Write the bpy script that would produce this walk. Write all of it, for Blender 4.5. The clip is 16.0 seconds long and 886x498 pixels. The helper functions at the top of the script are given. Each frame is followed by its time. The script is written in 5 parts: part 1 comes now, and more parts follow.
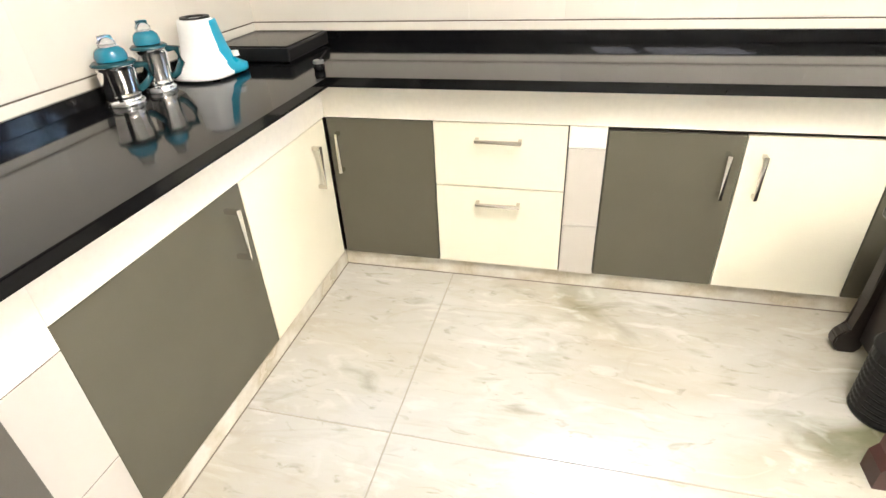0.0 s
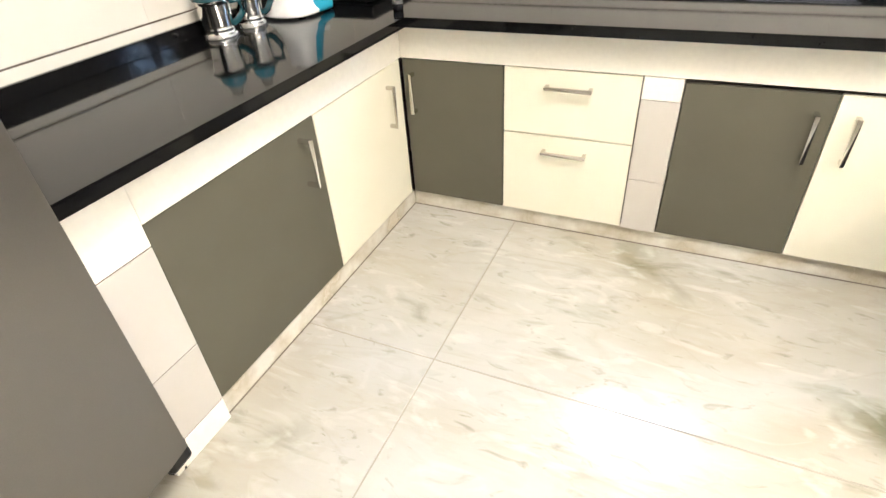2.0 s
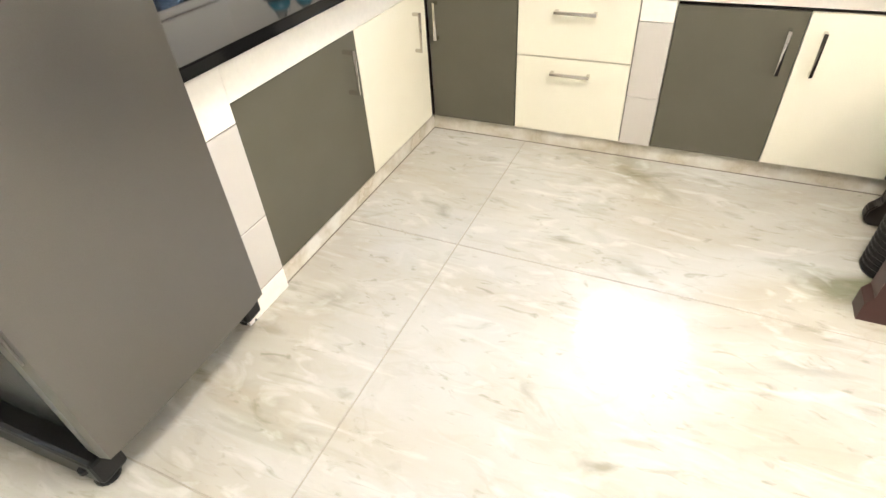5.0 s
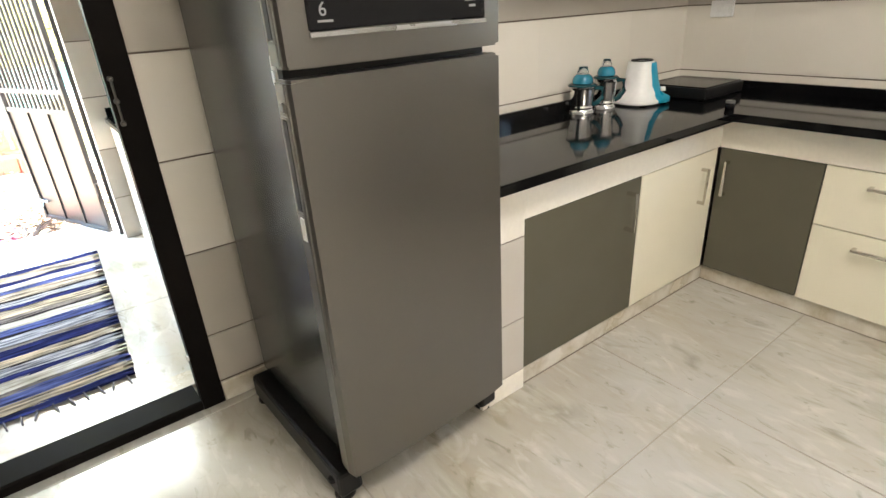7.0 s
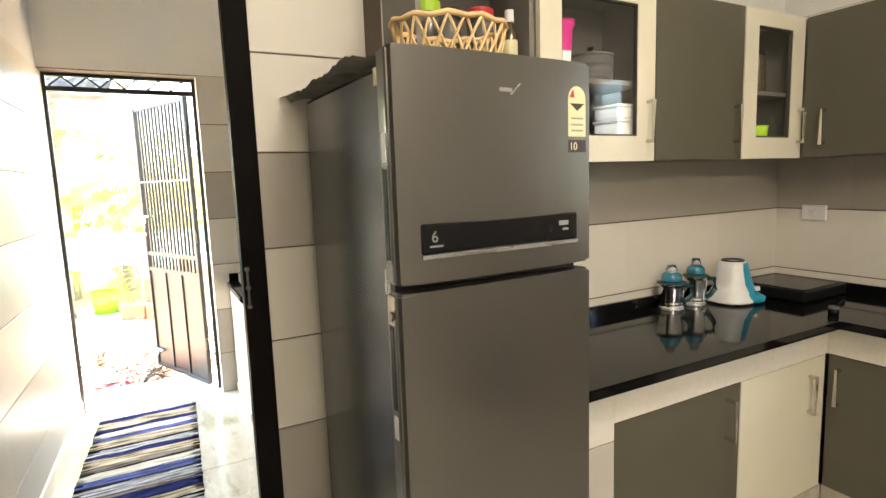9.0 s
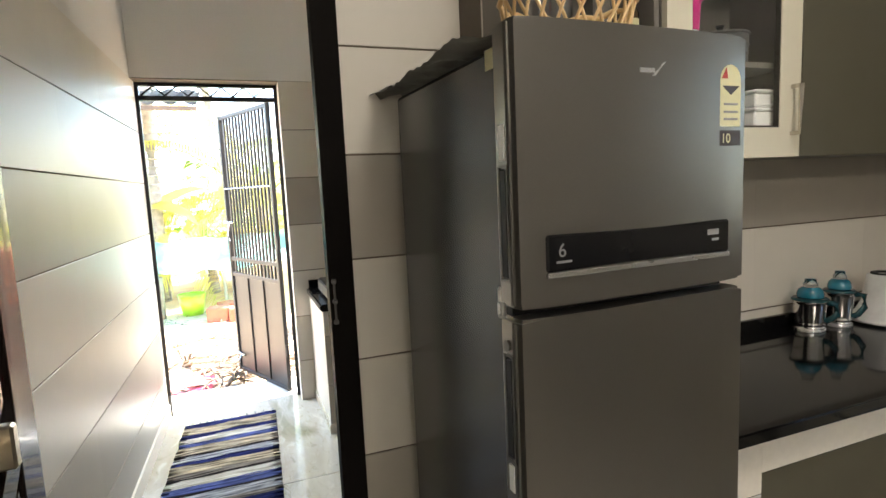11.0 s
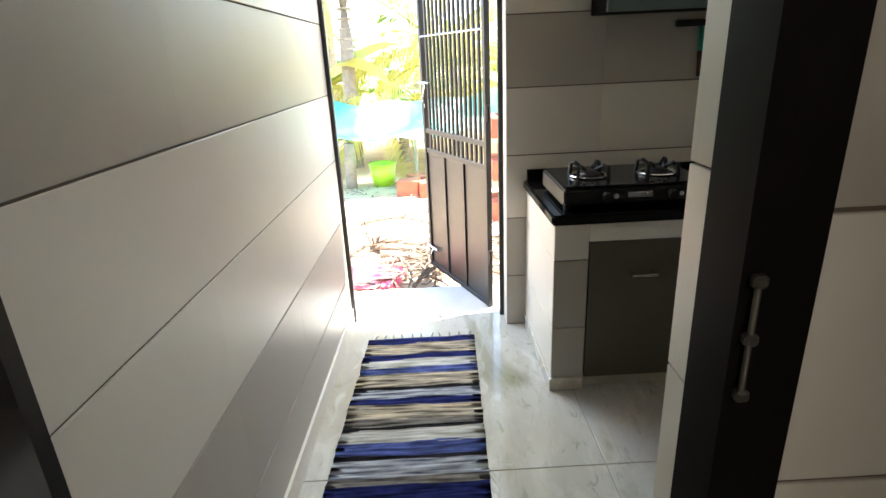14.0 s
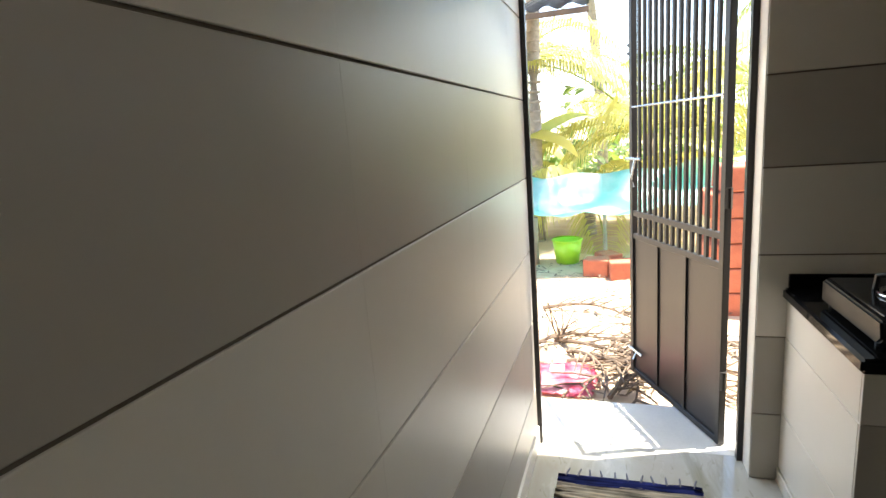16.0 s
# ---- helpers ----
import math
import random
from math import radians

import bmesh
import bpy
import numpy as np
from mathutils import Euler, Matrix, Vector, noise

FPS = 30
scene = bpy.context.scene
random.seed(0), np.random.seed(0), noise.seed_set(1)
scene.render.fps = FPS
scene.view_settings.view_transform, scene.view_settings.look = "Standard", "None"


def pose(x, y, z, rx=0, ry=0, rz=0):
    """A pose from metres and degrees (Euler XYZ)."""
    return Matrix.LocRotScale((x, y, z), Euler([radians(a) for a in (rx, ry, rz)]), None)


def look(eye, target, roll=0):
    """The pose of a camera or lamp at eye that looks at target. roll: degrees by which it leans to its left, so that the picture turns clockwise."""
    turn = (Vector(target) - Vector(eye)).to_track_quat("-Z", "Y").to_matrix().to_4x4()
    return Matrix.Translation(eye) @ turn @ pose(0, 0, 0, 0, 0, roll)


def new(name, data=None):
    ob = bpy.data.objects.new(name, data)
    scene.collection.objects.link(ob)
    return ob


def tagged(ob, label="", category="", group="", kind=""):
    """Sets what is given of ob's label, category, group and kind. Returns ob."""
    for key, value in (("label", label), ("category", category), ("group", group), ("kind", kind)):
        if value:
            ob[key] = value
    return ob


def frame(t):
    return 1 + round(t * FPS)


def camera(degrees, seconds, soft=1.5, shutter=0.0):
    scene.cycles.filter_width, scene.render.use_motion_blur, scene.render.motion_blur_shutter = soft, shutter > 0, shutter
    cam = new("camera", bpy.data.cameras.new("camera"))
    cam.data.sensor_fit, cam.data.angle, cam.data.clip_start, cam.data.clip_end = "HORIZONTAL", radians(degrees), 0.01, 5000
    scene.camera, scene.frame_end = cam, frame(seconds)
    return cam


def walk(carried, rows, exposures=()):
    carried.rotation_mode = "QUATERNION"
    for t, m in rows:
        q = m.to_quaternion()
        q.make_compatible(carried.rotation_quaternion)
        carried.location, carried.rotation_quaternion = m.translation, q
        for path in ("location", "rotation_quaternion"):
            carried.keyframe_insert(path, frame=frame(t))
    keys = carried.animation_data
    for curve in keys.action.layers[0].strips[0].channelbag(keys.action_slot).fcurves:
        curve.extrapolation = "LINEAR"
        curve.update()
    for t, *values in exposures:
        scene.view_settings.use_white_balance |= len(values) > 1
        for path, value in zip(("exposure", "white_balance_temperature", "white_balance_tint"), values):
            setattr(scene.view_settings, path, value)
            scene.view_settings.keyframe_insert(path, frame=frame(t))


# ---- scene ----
cam = camera(79.1, 16.0)
PATH = [
    (0, (0.06, 0.077, 1.211), (-0.387, 1.717, 0.158), -3.0),
    (0.5, (0.054, 0.071, 1.215), (-0.529, 1.692, 0.198), -3.1),
    (1, (0.08, 0.077, 1.221), (-0.584, 1.673, 0.215), -3.3),
    (1.5, (0.118, 0.067, 1.223), (-0.572, 1.601, 0.141), -3.5),
    (2, (0.164, 0.033, 1.207), (-0.552, 1.483, 0.029), -4.2),
    (2.5, (0.208, -0.012, 1.188), (-0.518, 1.327, -0.107), -4.5),
    (3, (0.212, -0.064, 1.181), (-0.467, 1.312, -0.102), -4.6),
    (3.2, (0.22, -0.085, 1.186), (-0.447, 1.304, -0.089), -5.3),
    (5.3, (0.246, -0.372, 1.178), (-0.461, 1.008, -0.086), -3.5),
    (5.5, (0.264, -0.395, 1.185), (-0.567, 0.922, -0.071), -3.5),
    (6, (0.257, -0.435, 1.179), (-0.889, 0.712, 0.008), -5.2),
    (6.5, (0.263, -0.459, 1.202), (-1.066, 0.613, 0.16), -4.7),
    (7, (0.266, -0.485, 1.24), (-1.204, 0.587, 0.411), -3.5),
    (7.5, (0.27, -0.504, 1.291), (-1.315, 0.535, 0.652), -2.8),
    (8, (0.28, -0.515, 1.323), (-1.38, 0.492, 0.846), -2.5),
    (8.5, (0.283, -0.518, 1.34), (-1.424, 0.452, 0.962), -2.5),
    (9, (0.289, -0.525, 1.361), (-1.461, 0.408, 1.108), -2.0),
    (9.2, (0.292, -0.526, 1.366), (-1.474, 0.393, 1.177), -2.1),
    (11.3, (-0.004, -0.534, 1.36), (-1.876, 0.107, 1.067), -2.5),
    (11.5, (-0.069, -0.535, 1.341), (-1.938, 0.076, 0.972), -2.3),
    (12, (-0.259, -0.517, 1.315), (-2.144, -0.011, 0.875), -1.8),
    (12.5, (-0.471, -0.478, 1.317), (-2.363, -0.121, 0.776), -2.2),
    (13, (-0.673, -0.484, 1.282), (-2.538, -0.31, 0.581), -2.7),
    (13.5, (-0.902, -0.518, 1.288), (-2.755, -0.34, 0.557), -2.2),
    (14, (-1.015, -0.574, 1.308), (-2.899, -0.546, 0.635), -2.7),
    (14.5, (-1.147, -0.627, 1.325), (-3.075, -0.822, 0.833), -1.1),
    (15, (-1.253, -0.688, 1.34), (-3.175, -1.012, 0.889), -2.6),
    (15.5, (-1.36, -0.699, 1.33), (-3.25, -1.172, 0.876), -2.8),
    (16, (-1.435, -0.727, 1.347), (-3.304, -1.313, 0.943), -4.5),
]
walk(cam, [(t, look(eye, target, roll)) for t, eye, target, roll in PATH], [(0.0, 5.78, 6150, 10), (3.0, 5.62, 6200, 10), (5.5, 5.52, 6100, 10), (6.1, 5.4, 6050, 10), (6.5, 4.92, 6150, 10), (7.0, 4.82, 6350, 10), (8.0, 4.7, 6800, 10), (9.0, 4.55, 7000, 10), (11.5, 3.65, 6350, 10), (12.5, 3.48, 6200, 10), (14.0, 3.35, 6400, 10), (14.5, 3.3, 6550, 10), (15.0, 2.68, 6650, 10), (16.0, 2.45, 6700, 10)])

# ---- light ----
world = bpy.data.worlds.new("sky")
scene.world = world
world.use_nodes = True
wn = world.node_tree
sky = wn.nodes.new("ShaderNodeTexSky")
sky.sky_type = "NISHITA"
sky.sun_disc = False
sky.sun_elevation, sky.sun_rotation = radians(74), radians(-18)
wn.links.new(sky.outputs["Color"], wn.nodes["Background"].inputs["Color"])
wn.nodes["Background"].inputs["Strength"].default_value = 0.15

sun = new("sun", bpy.data.lights.new("sun", "SUN"))
sun.data.energy, sun.data.angle, sun.data.color = 5.0, radians(0.6), (1.0, 0.95, 0.86)
sun.matrix_world = look((-5.8, 1.5, 9), (-5, -1, 0))


def area_lamp(name, eye, target, w, h, watts, colour):
    ob = new(name, bpy.data.lights.new(name, "AREA"))
    ob.data.shape, ob.data.size, ob.data.size_y = "RECTANGLE", w, h
    ob.data.energy, ob.data.color = watts, colour
    ob.matrix_world = look(eye, target)
    return ob


# overhead fill from an added ceiling source that is never in view
area_lamp("ceiling_fill_light", (0.55, 0.3, 2.80), (0.55, 0.3, 0), 0.8, 0.8, 0.66, (1.0, 0.885, 0.725))
area_lamp("tube_lamp_light", (2.24, -0.2, 2.30), (0.0, -0.1, 1.0), 1.2, 0.08, 0.95, (1.0, 0.875, 0.71))
area_lamp("doorway_daylight", (-3.66, -0.63, 1.45), (-2.55, -0.58, 0.0), 0.76, 1.0, 0.9, (0.98, 1.0, 0.90)).data.spread = radians(115)
area_lamp("window_daylight", (-3.62, 1.17, 1.745), (-1.7, 1.9, 1.7), 0.6, 0.55, 0.35, (0.95, 0.98, 1.0))


# ---- materials ----
def mat(name, base, rough=0.5, metal=0.0, spots=None, scale=8.0, grain=60.0, amount=0.5, bump=0.0, coat=0.0, spec=0.5, per=0.0):
    """Base colour varied at two scales, with roughness wear and fine relief."""
    m = bpy.data.materials.new(name)
    m.use_nodes = True
    n, l = m.node_tree.nodes, m.node_tree.links
    b = n["Principled BSDF"]
    b.inputs["Roughness"].default_value, b.inputs["Metallic"].default_value = rough, metal
    b.inputs["Coat Weight"].default_value, b.inputs["Specular IOR Level"].default_value = coat, spec
    tc = n.new("ShaderNodeTexCoord")
    big, fine = n.new("ShaderNodeTexNoise"), n.new("ShaderNodeTexNoise")
    big.inputs["Scale"].default_value, fine.inputs["Scale"].default_value = scale, grain
    big.inputs["Detail"].default_value, fine.inputs["Detail"].default_value = 5, 3
    where = tc.outputs["Object"]
    if per:
        # each piece takes its own stretch of the pattern
        at, step = n.new("ShaderNodeObjectInfo"), n.new("ShaderNodeVectorMath")
        step.operation = "MULTIPLY_ADD"
        step.inputs[1].default_value = (31.0, 17.0, 23.0)
        l.new(at.outputs["Random"], step.inputs[0])
        l.new(where, step.inputs[2])
        where = step.outputs["Vector"]
    for t in (big, fine):
        l.new(where, t.inputs["Vector"])
    second = spots or tuple(c * 0.8 for c in base)
    mix, ramp = n.new("ShaderNodeMix"), n.new("ShaderNodeMapRange")
    mix.data_type = "RGBA"
    ramp.inputs["From Min"].default_value, ramp.inputs["From Max"].default_value = 0.38, 0.68
    ramp.inputs["To Max"].default_value = amount
    l.new(big.outputs["Fac"], ramp.inputs["Value"])
    l.new(ramp.outputs["Result"], mix.inputs["Factor"])
    mix.inputs["A"].default_value, mix.inputs["B"].default_value = (*base, 1), (*second, 1)
    hsv = n.new("ShaderNodeHueSaturation")
    val = n.new("ShaderNodeMapRange")
    spread = 0.012 if per else 0.07
    val.inputs["To Min"].default_value, val.inputs["To Max"].default_value = 1 - spread, 1 + spread
    l.new(fine.outputs["Fac"], val.inputs["Value"])
    l.new(mix.outputs["Result"], hsv.inputs["Color"])
    if per:
        oi, pm, mul = n.new("ShaderNodeObjectInfo"), n.new("ShaderNodeMapRange"), n.new("ShaderNodeMath")
        pm.inputs["To Min"].default_value, pm.inputs["To Max"].default_value = 1 - per, 1 + per
        l.new(oi.outputs["Random"], pm.inputs["Value"])
        mul.operation = "MULTIPLY"
        l.new(pm.outputs["Result"], mul.inputs[0])
        l.new(val.outputs["Result"], mul.inputs[1])
        l.new(mul.outputs["Value"], hsv.inputs["Value"])
    else:
        l.new(val.outputs["Result"], hsv.inputs["Value"])
    l.new(hsv.outputs["Color"], b.inputs["Base Color"])
    if not per:
        rm = n.new("ShaderNodeMapRange")
        rm.inputs["To Min"].default_value, rm.inputs["To Max"].default_value = max(rough - 0.06, 0.02), min(rough + 0.08, 1)
        l.new(big.outputs["Fac"], rm.inputs["Value"])
        l.new(rm.outputs["Result"], b.inputs["Roughness"])
    if bump:
        bp = n.new("ShaderNodeBump")
        bp.inputs["Strength"].default_value, bp.inputs["Distance"].default_value = bump, 0.004
        l.new(fine.outputs["Fac"], bp.inputs["Height"])
        l.new(bp.outputs["Normal"], b.inputs["Normal"])
    return m


def glass(name, colour=(1, 1, 1), rough=0.0, ior=1.45):
    m = bpy.data.materials.new(name)
    m.use_nodes = True
    b = m.node_tree.nodes["Principled BSDF"]
    b.inputs["Base Color"].default_value = (*colour, 1)
    b.inputs["Transmission Weight"].default_value, b.inputs["Roughness"].default_value, b.inputs["IOR"].default_value = 1.0, rough, ior
    return m


def marble_mat(name, base, warm, green):
    """Polished pale marble with cloudy warm patches and soft green-grey veins."""
    m = bpy.data.materials.new(name)
    m.use_nodes = True
    n, l = m.node_tree.nodes, m.node_tree.links
    b = n["Principled BSDF"]
    geo = n.new("ShaderNodeNewGeometry")
    mp = n.new("ShaderNodeMapping")
    mp.inputs["Rotation"].default_value = (0, 0, radians(28))
    mp.inputs["Scale"].default_value = (0.8, 2.0, 1.0)
    l.new(geo.outputs["Position"], mp.inputs["Vector"])

    def tex(scale, detail, distort, lo, hi, top):
        t, r = n.new("ShaderNodeTexNoise"), n.new("ShaderNodeMapRange")
        t.inputs["Scale"].default_value, t.inputs["Detail"].default_value, t.inputs["Distortion"].default_value = scale, detail, distort
        r.inputs["From Min"].default_value, r.inputs["From Max"].default_value, r.inputs["To Max"].default_value = lo, hi, top
        l.new(mp.outputs["Vector"], t.inputs["Vector"])
        l.new(t.outputs["Fac"], r.inputs["Value"])
        return r.outputs["Result"]

    def blend(a, fac, colour):
        x = n.new("ShaderNodeMix")
        x.data_type = "RGBA"
        l.new(fac, x.inputs["Factor"])
        l.new(a, x.inputs["A"])
        x.inputs["B"].default_value = (*colour, 1)
        return x.outputs["Result"]

    rgb = n.new("ShaderNodeRGB")
    rgb.outputs[0].default_value = (*base, 1)
    c = blend(rgb.outputs[0], tex(0.9, 5, 0.9, 0.40, 0.70, 0.85), warm)
    c = blend(c, tex(2.3, 6, 1.2, 0.46, 0.74, 0.35), tuple(min(1, g * 1.25) for g in base))
    c = blend(c, tex(1.25, 10, 1.1, 0.60, 0.76, 0.95), green)
    c = blend(c, tex(4.2, 9, 1.0, 0.60, 0.76, 0.6), green)
    c = blend(c, tex(9.0, 6, 0.8, 0.52, 0.74, 0.30), warm)
    c = blend(c, tex(11.0, 8, 1.6, 0.61, 0.74, 0.5), green)
    c = blend(c, tex(6.0, 7, 1.4, 0.55, 0.70, 0.45), tuple(min(1, g * 1.35) for g in base))
    c = blend(c, tex(30.0, 4, 0.5, 0.62, 0.80, 0.10), tuple(g * 0.8 for g in warm))
    v = n.new("ShaderNodeTexNoise")
    v.noise_dimensions = "3D"
    v.inputs["Scale"].default_value, v.inputs["Detail"].default_value, v.inputs["Distortion"].default_value = 1.5, 9, 1.0
    l.new(mp.outputs["Vector"], v.inputs["Vector"])
    band = n.new("ShaderNodeMath")
    band.operation = "SUBTRACT"
    band.inputs[1].default_value = 0.5
    l.new(v.outputs["Fac"], band.inputs[0])
    ab = n.new("ShaderNodeMath")
    ab.operation = "ABSOLUTE"
    l.new(band.outputs[0], ab.inputs[0])
    vr = n.new("ShaderNodeMapRange")
    vr.inputs["From Min"].default_value, vr.inputs["From Max"].default_value = 0.0, 0.012
    vr.inputs["To Min"].default_value, vr.inputs["To Max"].default_value = 0.13, 0.0
    l.new(ab.outputs[0], vr.inputs["Value"])
    c = blend(c, vr.outputs["Result"], tuple(w * 0.78 for w in warm))
    l.new(c, b.inputs["Base Color"])
    b.inputs["Roughness"].default_value = 0.17
    b.inputs["Specular IOR Level"].default_value = 0.55
    return m


def stripes_mat(name):
    """Rag-rug weave: bands of white, blue, navy, beige and black across the rug, each weft of rags broken along its length."""
    m = bpy.data.materials.new(name)
    m.use_nodes = True
    n, l = m.node_tree.nodes, m.node_tree.links
    b = n["Principled BSDF"]
    tc, sep = n.new("ShaderNodeTexCoord"), n.new("ShaderNodeSeparateXYZ")
    l.new(tc.outputs["Object"], sep.inputs["Vector"])

    def threads(per_metre, across, detail=2.0):
        mp, t = n.new("ShaderNodeMapping"), n.new("ShaderNodeTexNoise")
        mp.inputs["Scale"].default_value = (per_metre, across, 0.0)
        t.inputs["Scale"].default_value, t.inputs["Detail"].default_value = 1.0, detail
        l.new(tc.outputs["Object"], mp.inputs["Vector"])
        l.new(mp.outputs["Vector"], t.inputs["Vector"])
        return t.outputs["Fac"]

    def mixed(kind, fac, a, bb):
        x = n.new("ShaderNodeMix")
        x.data_type, x.blend_type = "RGBA", kind
        x.inputs["Factor"].default_value = fac
        l.new(a, x.inputs["A"])
        l.new(bb, x.inputs["B"])
        return x.outputs["Result"]

    # position along the rug, 0 to 1, with frayed band edges
    edge = n.new("ShaderNodeMath")
    edge.operation = "MULTIPLY_ADD"
    edge.inputs[1].default_value = 0.055
    l.new(threads(50.0, 3.0), edge.inputs[0])
    l.new(sep.outputs["X"], edge.inputs[2])
    along = n.new("ShaderNodeMapRange")
    along.inputs["From Min"].default_value, along.inputs["From Max"].default_value = -0.745, 0.795
    l.new(edge.outputs["Value"], along.inputs["Value"])
    ramp = n.new("ShaderNodeValToRGB")
    ramp.color_ramp.interpolation = "CONSTANT"
    white, pale, blue, navy = (0.66, 0.65, 0.62), (0.44, 0.46, 0.52), (0.09, 0.12, 0.33), (0.022, 0.030, 0.14)
    beige, grey, black = (0.50, 0.44, 0.35), (0.24, 0.22, 0.21), (0.025, 0.022, 0.028)
    bands = ((navy, 0.035), (beige, 0.075), (navy, 0.03), (white, 0.05), (blue, 0.04), (beige, 0.07), (black, 0.015), (pale, 0.045), (navy, 0.035),
             (beige, 0.06), (grey, 0.03), (black, 0.012), (white, 0.055), (blue, 0.05), (black, 0.014), (pale, 0.06), (grey, 0.02), (navy, 0.065),
             (beige, 0.05), (black, 0.012), (pale, 0.05), (navy, 0.03), (white, 0.05), (grey, 0.02), (blue, 0.05), (beige, 0.05), (navy, 0.04))
    at, el = 0.0, ramp.color_ramp.elements
    total = sum(w for c, w in bands)
    while len(el) < len(bands):
        el.new(0.999)
    for e, (c, w) in zip(el, bands):
        e.position, e.color = at, (*c, 1)
        at += w / total
    l.new(along.outputs["Result"], ramp.inputs["Fac"])
    fine = threads(70.0, 5.0, 3.0)
    spread = n.new("ShaderNodeMapRange")
    spread.inputs["From Min"].default_value, spread.inputs["From Max"].default_value = 0.3, 0.7
    spread.inputs["To Min"].default_value, spread.inputs["To Max"].default_value = 0.02, 0.98
    l.new(fine, spread.inputs["Value"])
    c = mixed("OVERLAY", 1.0, ramp.outputs["Color"], spread.outputs["Result"])
    c = mixed("OVERLAY", 0.6, c, threads(28.0, 16.0, 3.0))
    l.new(c, b.inputs["Base Color"])
    b.inputs["Roughness"].default_value = 0.95
    b.inputs["Specular IOR Level"].default_value = 0.1
    bp = n.new("ShaderNodeBump")
    bp.inputs["Strength"].default_value, bp.inputs["Distance"].default_value = 0.8, 0.006
    l.new(fine, bp.inputs["Height"])
    l.new(bp.outputs["Normal"], b.inputs["Normal"])
    return m


MARBLE = marble_mat("pale_marble", (0.475, 0.465, 0.43), (0.375, 0.325, 0.23), (0.17, 0.175, 0.10))
MARBLE_EDGE = mat("marble_skirting", (0.64, 0.61, 0.54), 0.25, spots=(0.36, 0.29, 0.18), scale=9, amount=0.8)
GROUT = mat("tile_grout", (0.17, 0.14, 0.11), 0.9)
FLOOR_GROUT = mat("floor_joint", (0.34, 0.31, 0.25), 0.7)
CREAM = mat("cream_tile", (0.70, 0.660, 0.590), 0.36, spots=(0.66, 0.62, 0.55), scale=3, grain=25, amount=0.6, per=0.02, spec=0.32)
TAUPE = mat("taupe_tile", (0.45, 0.415, 0.362), 0.36, spots=(0.41, 0.375, 0.325), scale=3, grain=25, amount=0.6, per=0.02, spec=0.32)
GREYTILE = mat("light_grey_tile", (0.52, 0.485, 0.44), 0.3, spots=(0.49, 0.455, 0.41), scale=4, per=0.02)
PAINT = mat("white_wall_paint", (0.78, 0.77, 0.74), 0.75, spots=(0.72, 0.71, 0.68), scale=2, grain=140, bump=0.08)
CEIL = mat("ceiling_paint", (0.80, 0.79, 0.76), 0.85)
GRANITE = mat("black_granite", (0.004, 0.004, 0.0045), 0.04, spots=(0.008, 0.008, 0.009), scale=160, grain=420, spec=0.22)
OLIVE = mat("olive_grey_laminate", (0.098, 0.090, 0.064), 0.45, spots=(0.090, 0.083, 0.058), scale=5, grain=400, amount=0.7, bump=0.03, spec=0.3)
IVORY = mat("ivory_laminate", (0.74, 0.70, 0.57), 0.36, spots=(0.71, 0.67, 0.54), scale=5, grain=300, amount=0.7)
WHITEPL = mat("white_plaster_band", (0.80, 0.76, 0.68), 0.5, spots=(0.78, 0.74, 0.66), scale=2, amount=0.3)
EDGE = mat("dark_edge_gap", (0.05, 0.045, 0.035), 0.7)
CHROME = mat("chrome", (0.80, 0.79, 0.78), 0.07, 1.0, amount=0.2)
BRONZE = mat("warm_chrome", (0.62, 0.58, 0.52), 0.08, 1.0, amount=0.3)
STEEL = mat("mirror_steel", (0.80, 0.79, 0.78), 0.09, 1.0, amount=0.2)
INOX = mat("grey_brushed_steel", (0.178, 0.168, 0.151), 0.30, 0.85, spots=(0.162, 0.153, 0.138), scale=2, grain=500, amount=0.6, coat=0.15)
FSIDE = mat("dark_grey_fridge_side", (0.034, 0.036, 0.034), 0.22, 0.0, spots=(0.028, 0.030, 0.028), scale=4, grain=190, bump=0.07, spec=0.9)
BLACK = mat("black_plastic", (0.008, 0.008, 0.0085), 0.4, spec=0.3)
PANEL = mat("glossy_dark_panel", (0.008, 0.008, 0.009), 0.10, spec=0.22)
SILVER = mat("silver_trim", (0.6, 0.6, 0.6), 0.25, 0.9)
WHITEP = mat("white_plastic", (0.80, 0.80, 0.79), 0.32, amount=0.1)
TEAL = mat("teal_plastic", (0.015, 0.30, 0.46), 0.28, amount=0.3)
JARTEAL = mat("dark_teal_plastic", (0.010, 0.060, 0.075), 0.25)
REDWOOD = mat("red_brown_wood", (0.045, 0.013, 0.011), 0.35)
TEALGLASS = mat("teal_glossy_lid", (0.012, 0.17, 0.26), 0.08, amount=0.3, coat=0.5)
CLEAR = glass("clear_plastic", (0.93, 0.96, 0.98), 0.03)
FROST = glass("frosted_glass", (0.56, 0.60, 0.59), 0.35, 1.3)
PANE = glass("window_glass", (0.96, 0.97, 0.97), 0.0, 1.3)
FRAMEB = mat("dark_frame_paint", (0.008, 0.007, 0.0065), 0.5, spots=(0.012, 0.010, 0.009), scale=9, spec=0.02)
DOORW = mat("polished_dark_door", (0.016, 0.012, 0.011), 0.16, spots=(0.022, 0.014, 0.011), scale=3, grain=50, amount=0.8, spec=0.6, coat=0.4)
DARKWOOD = mat("dark_carved_wood", (0.013, 0.009, 0.008), 0.30, spots=(0.007, 0.005, 0.004), scale=12)
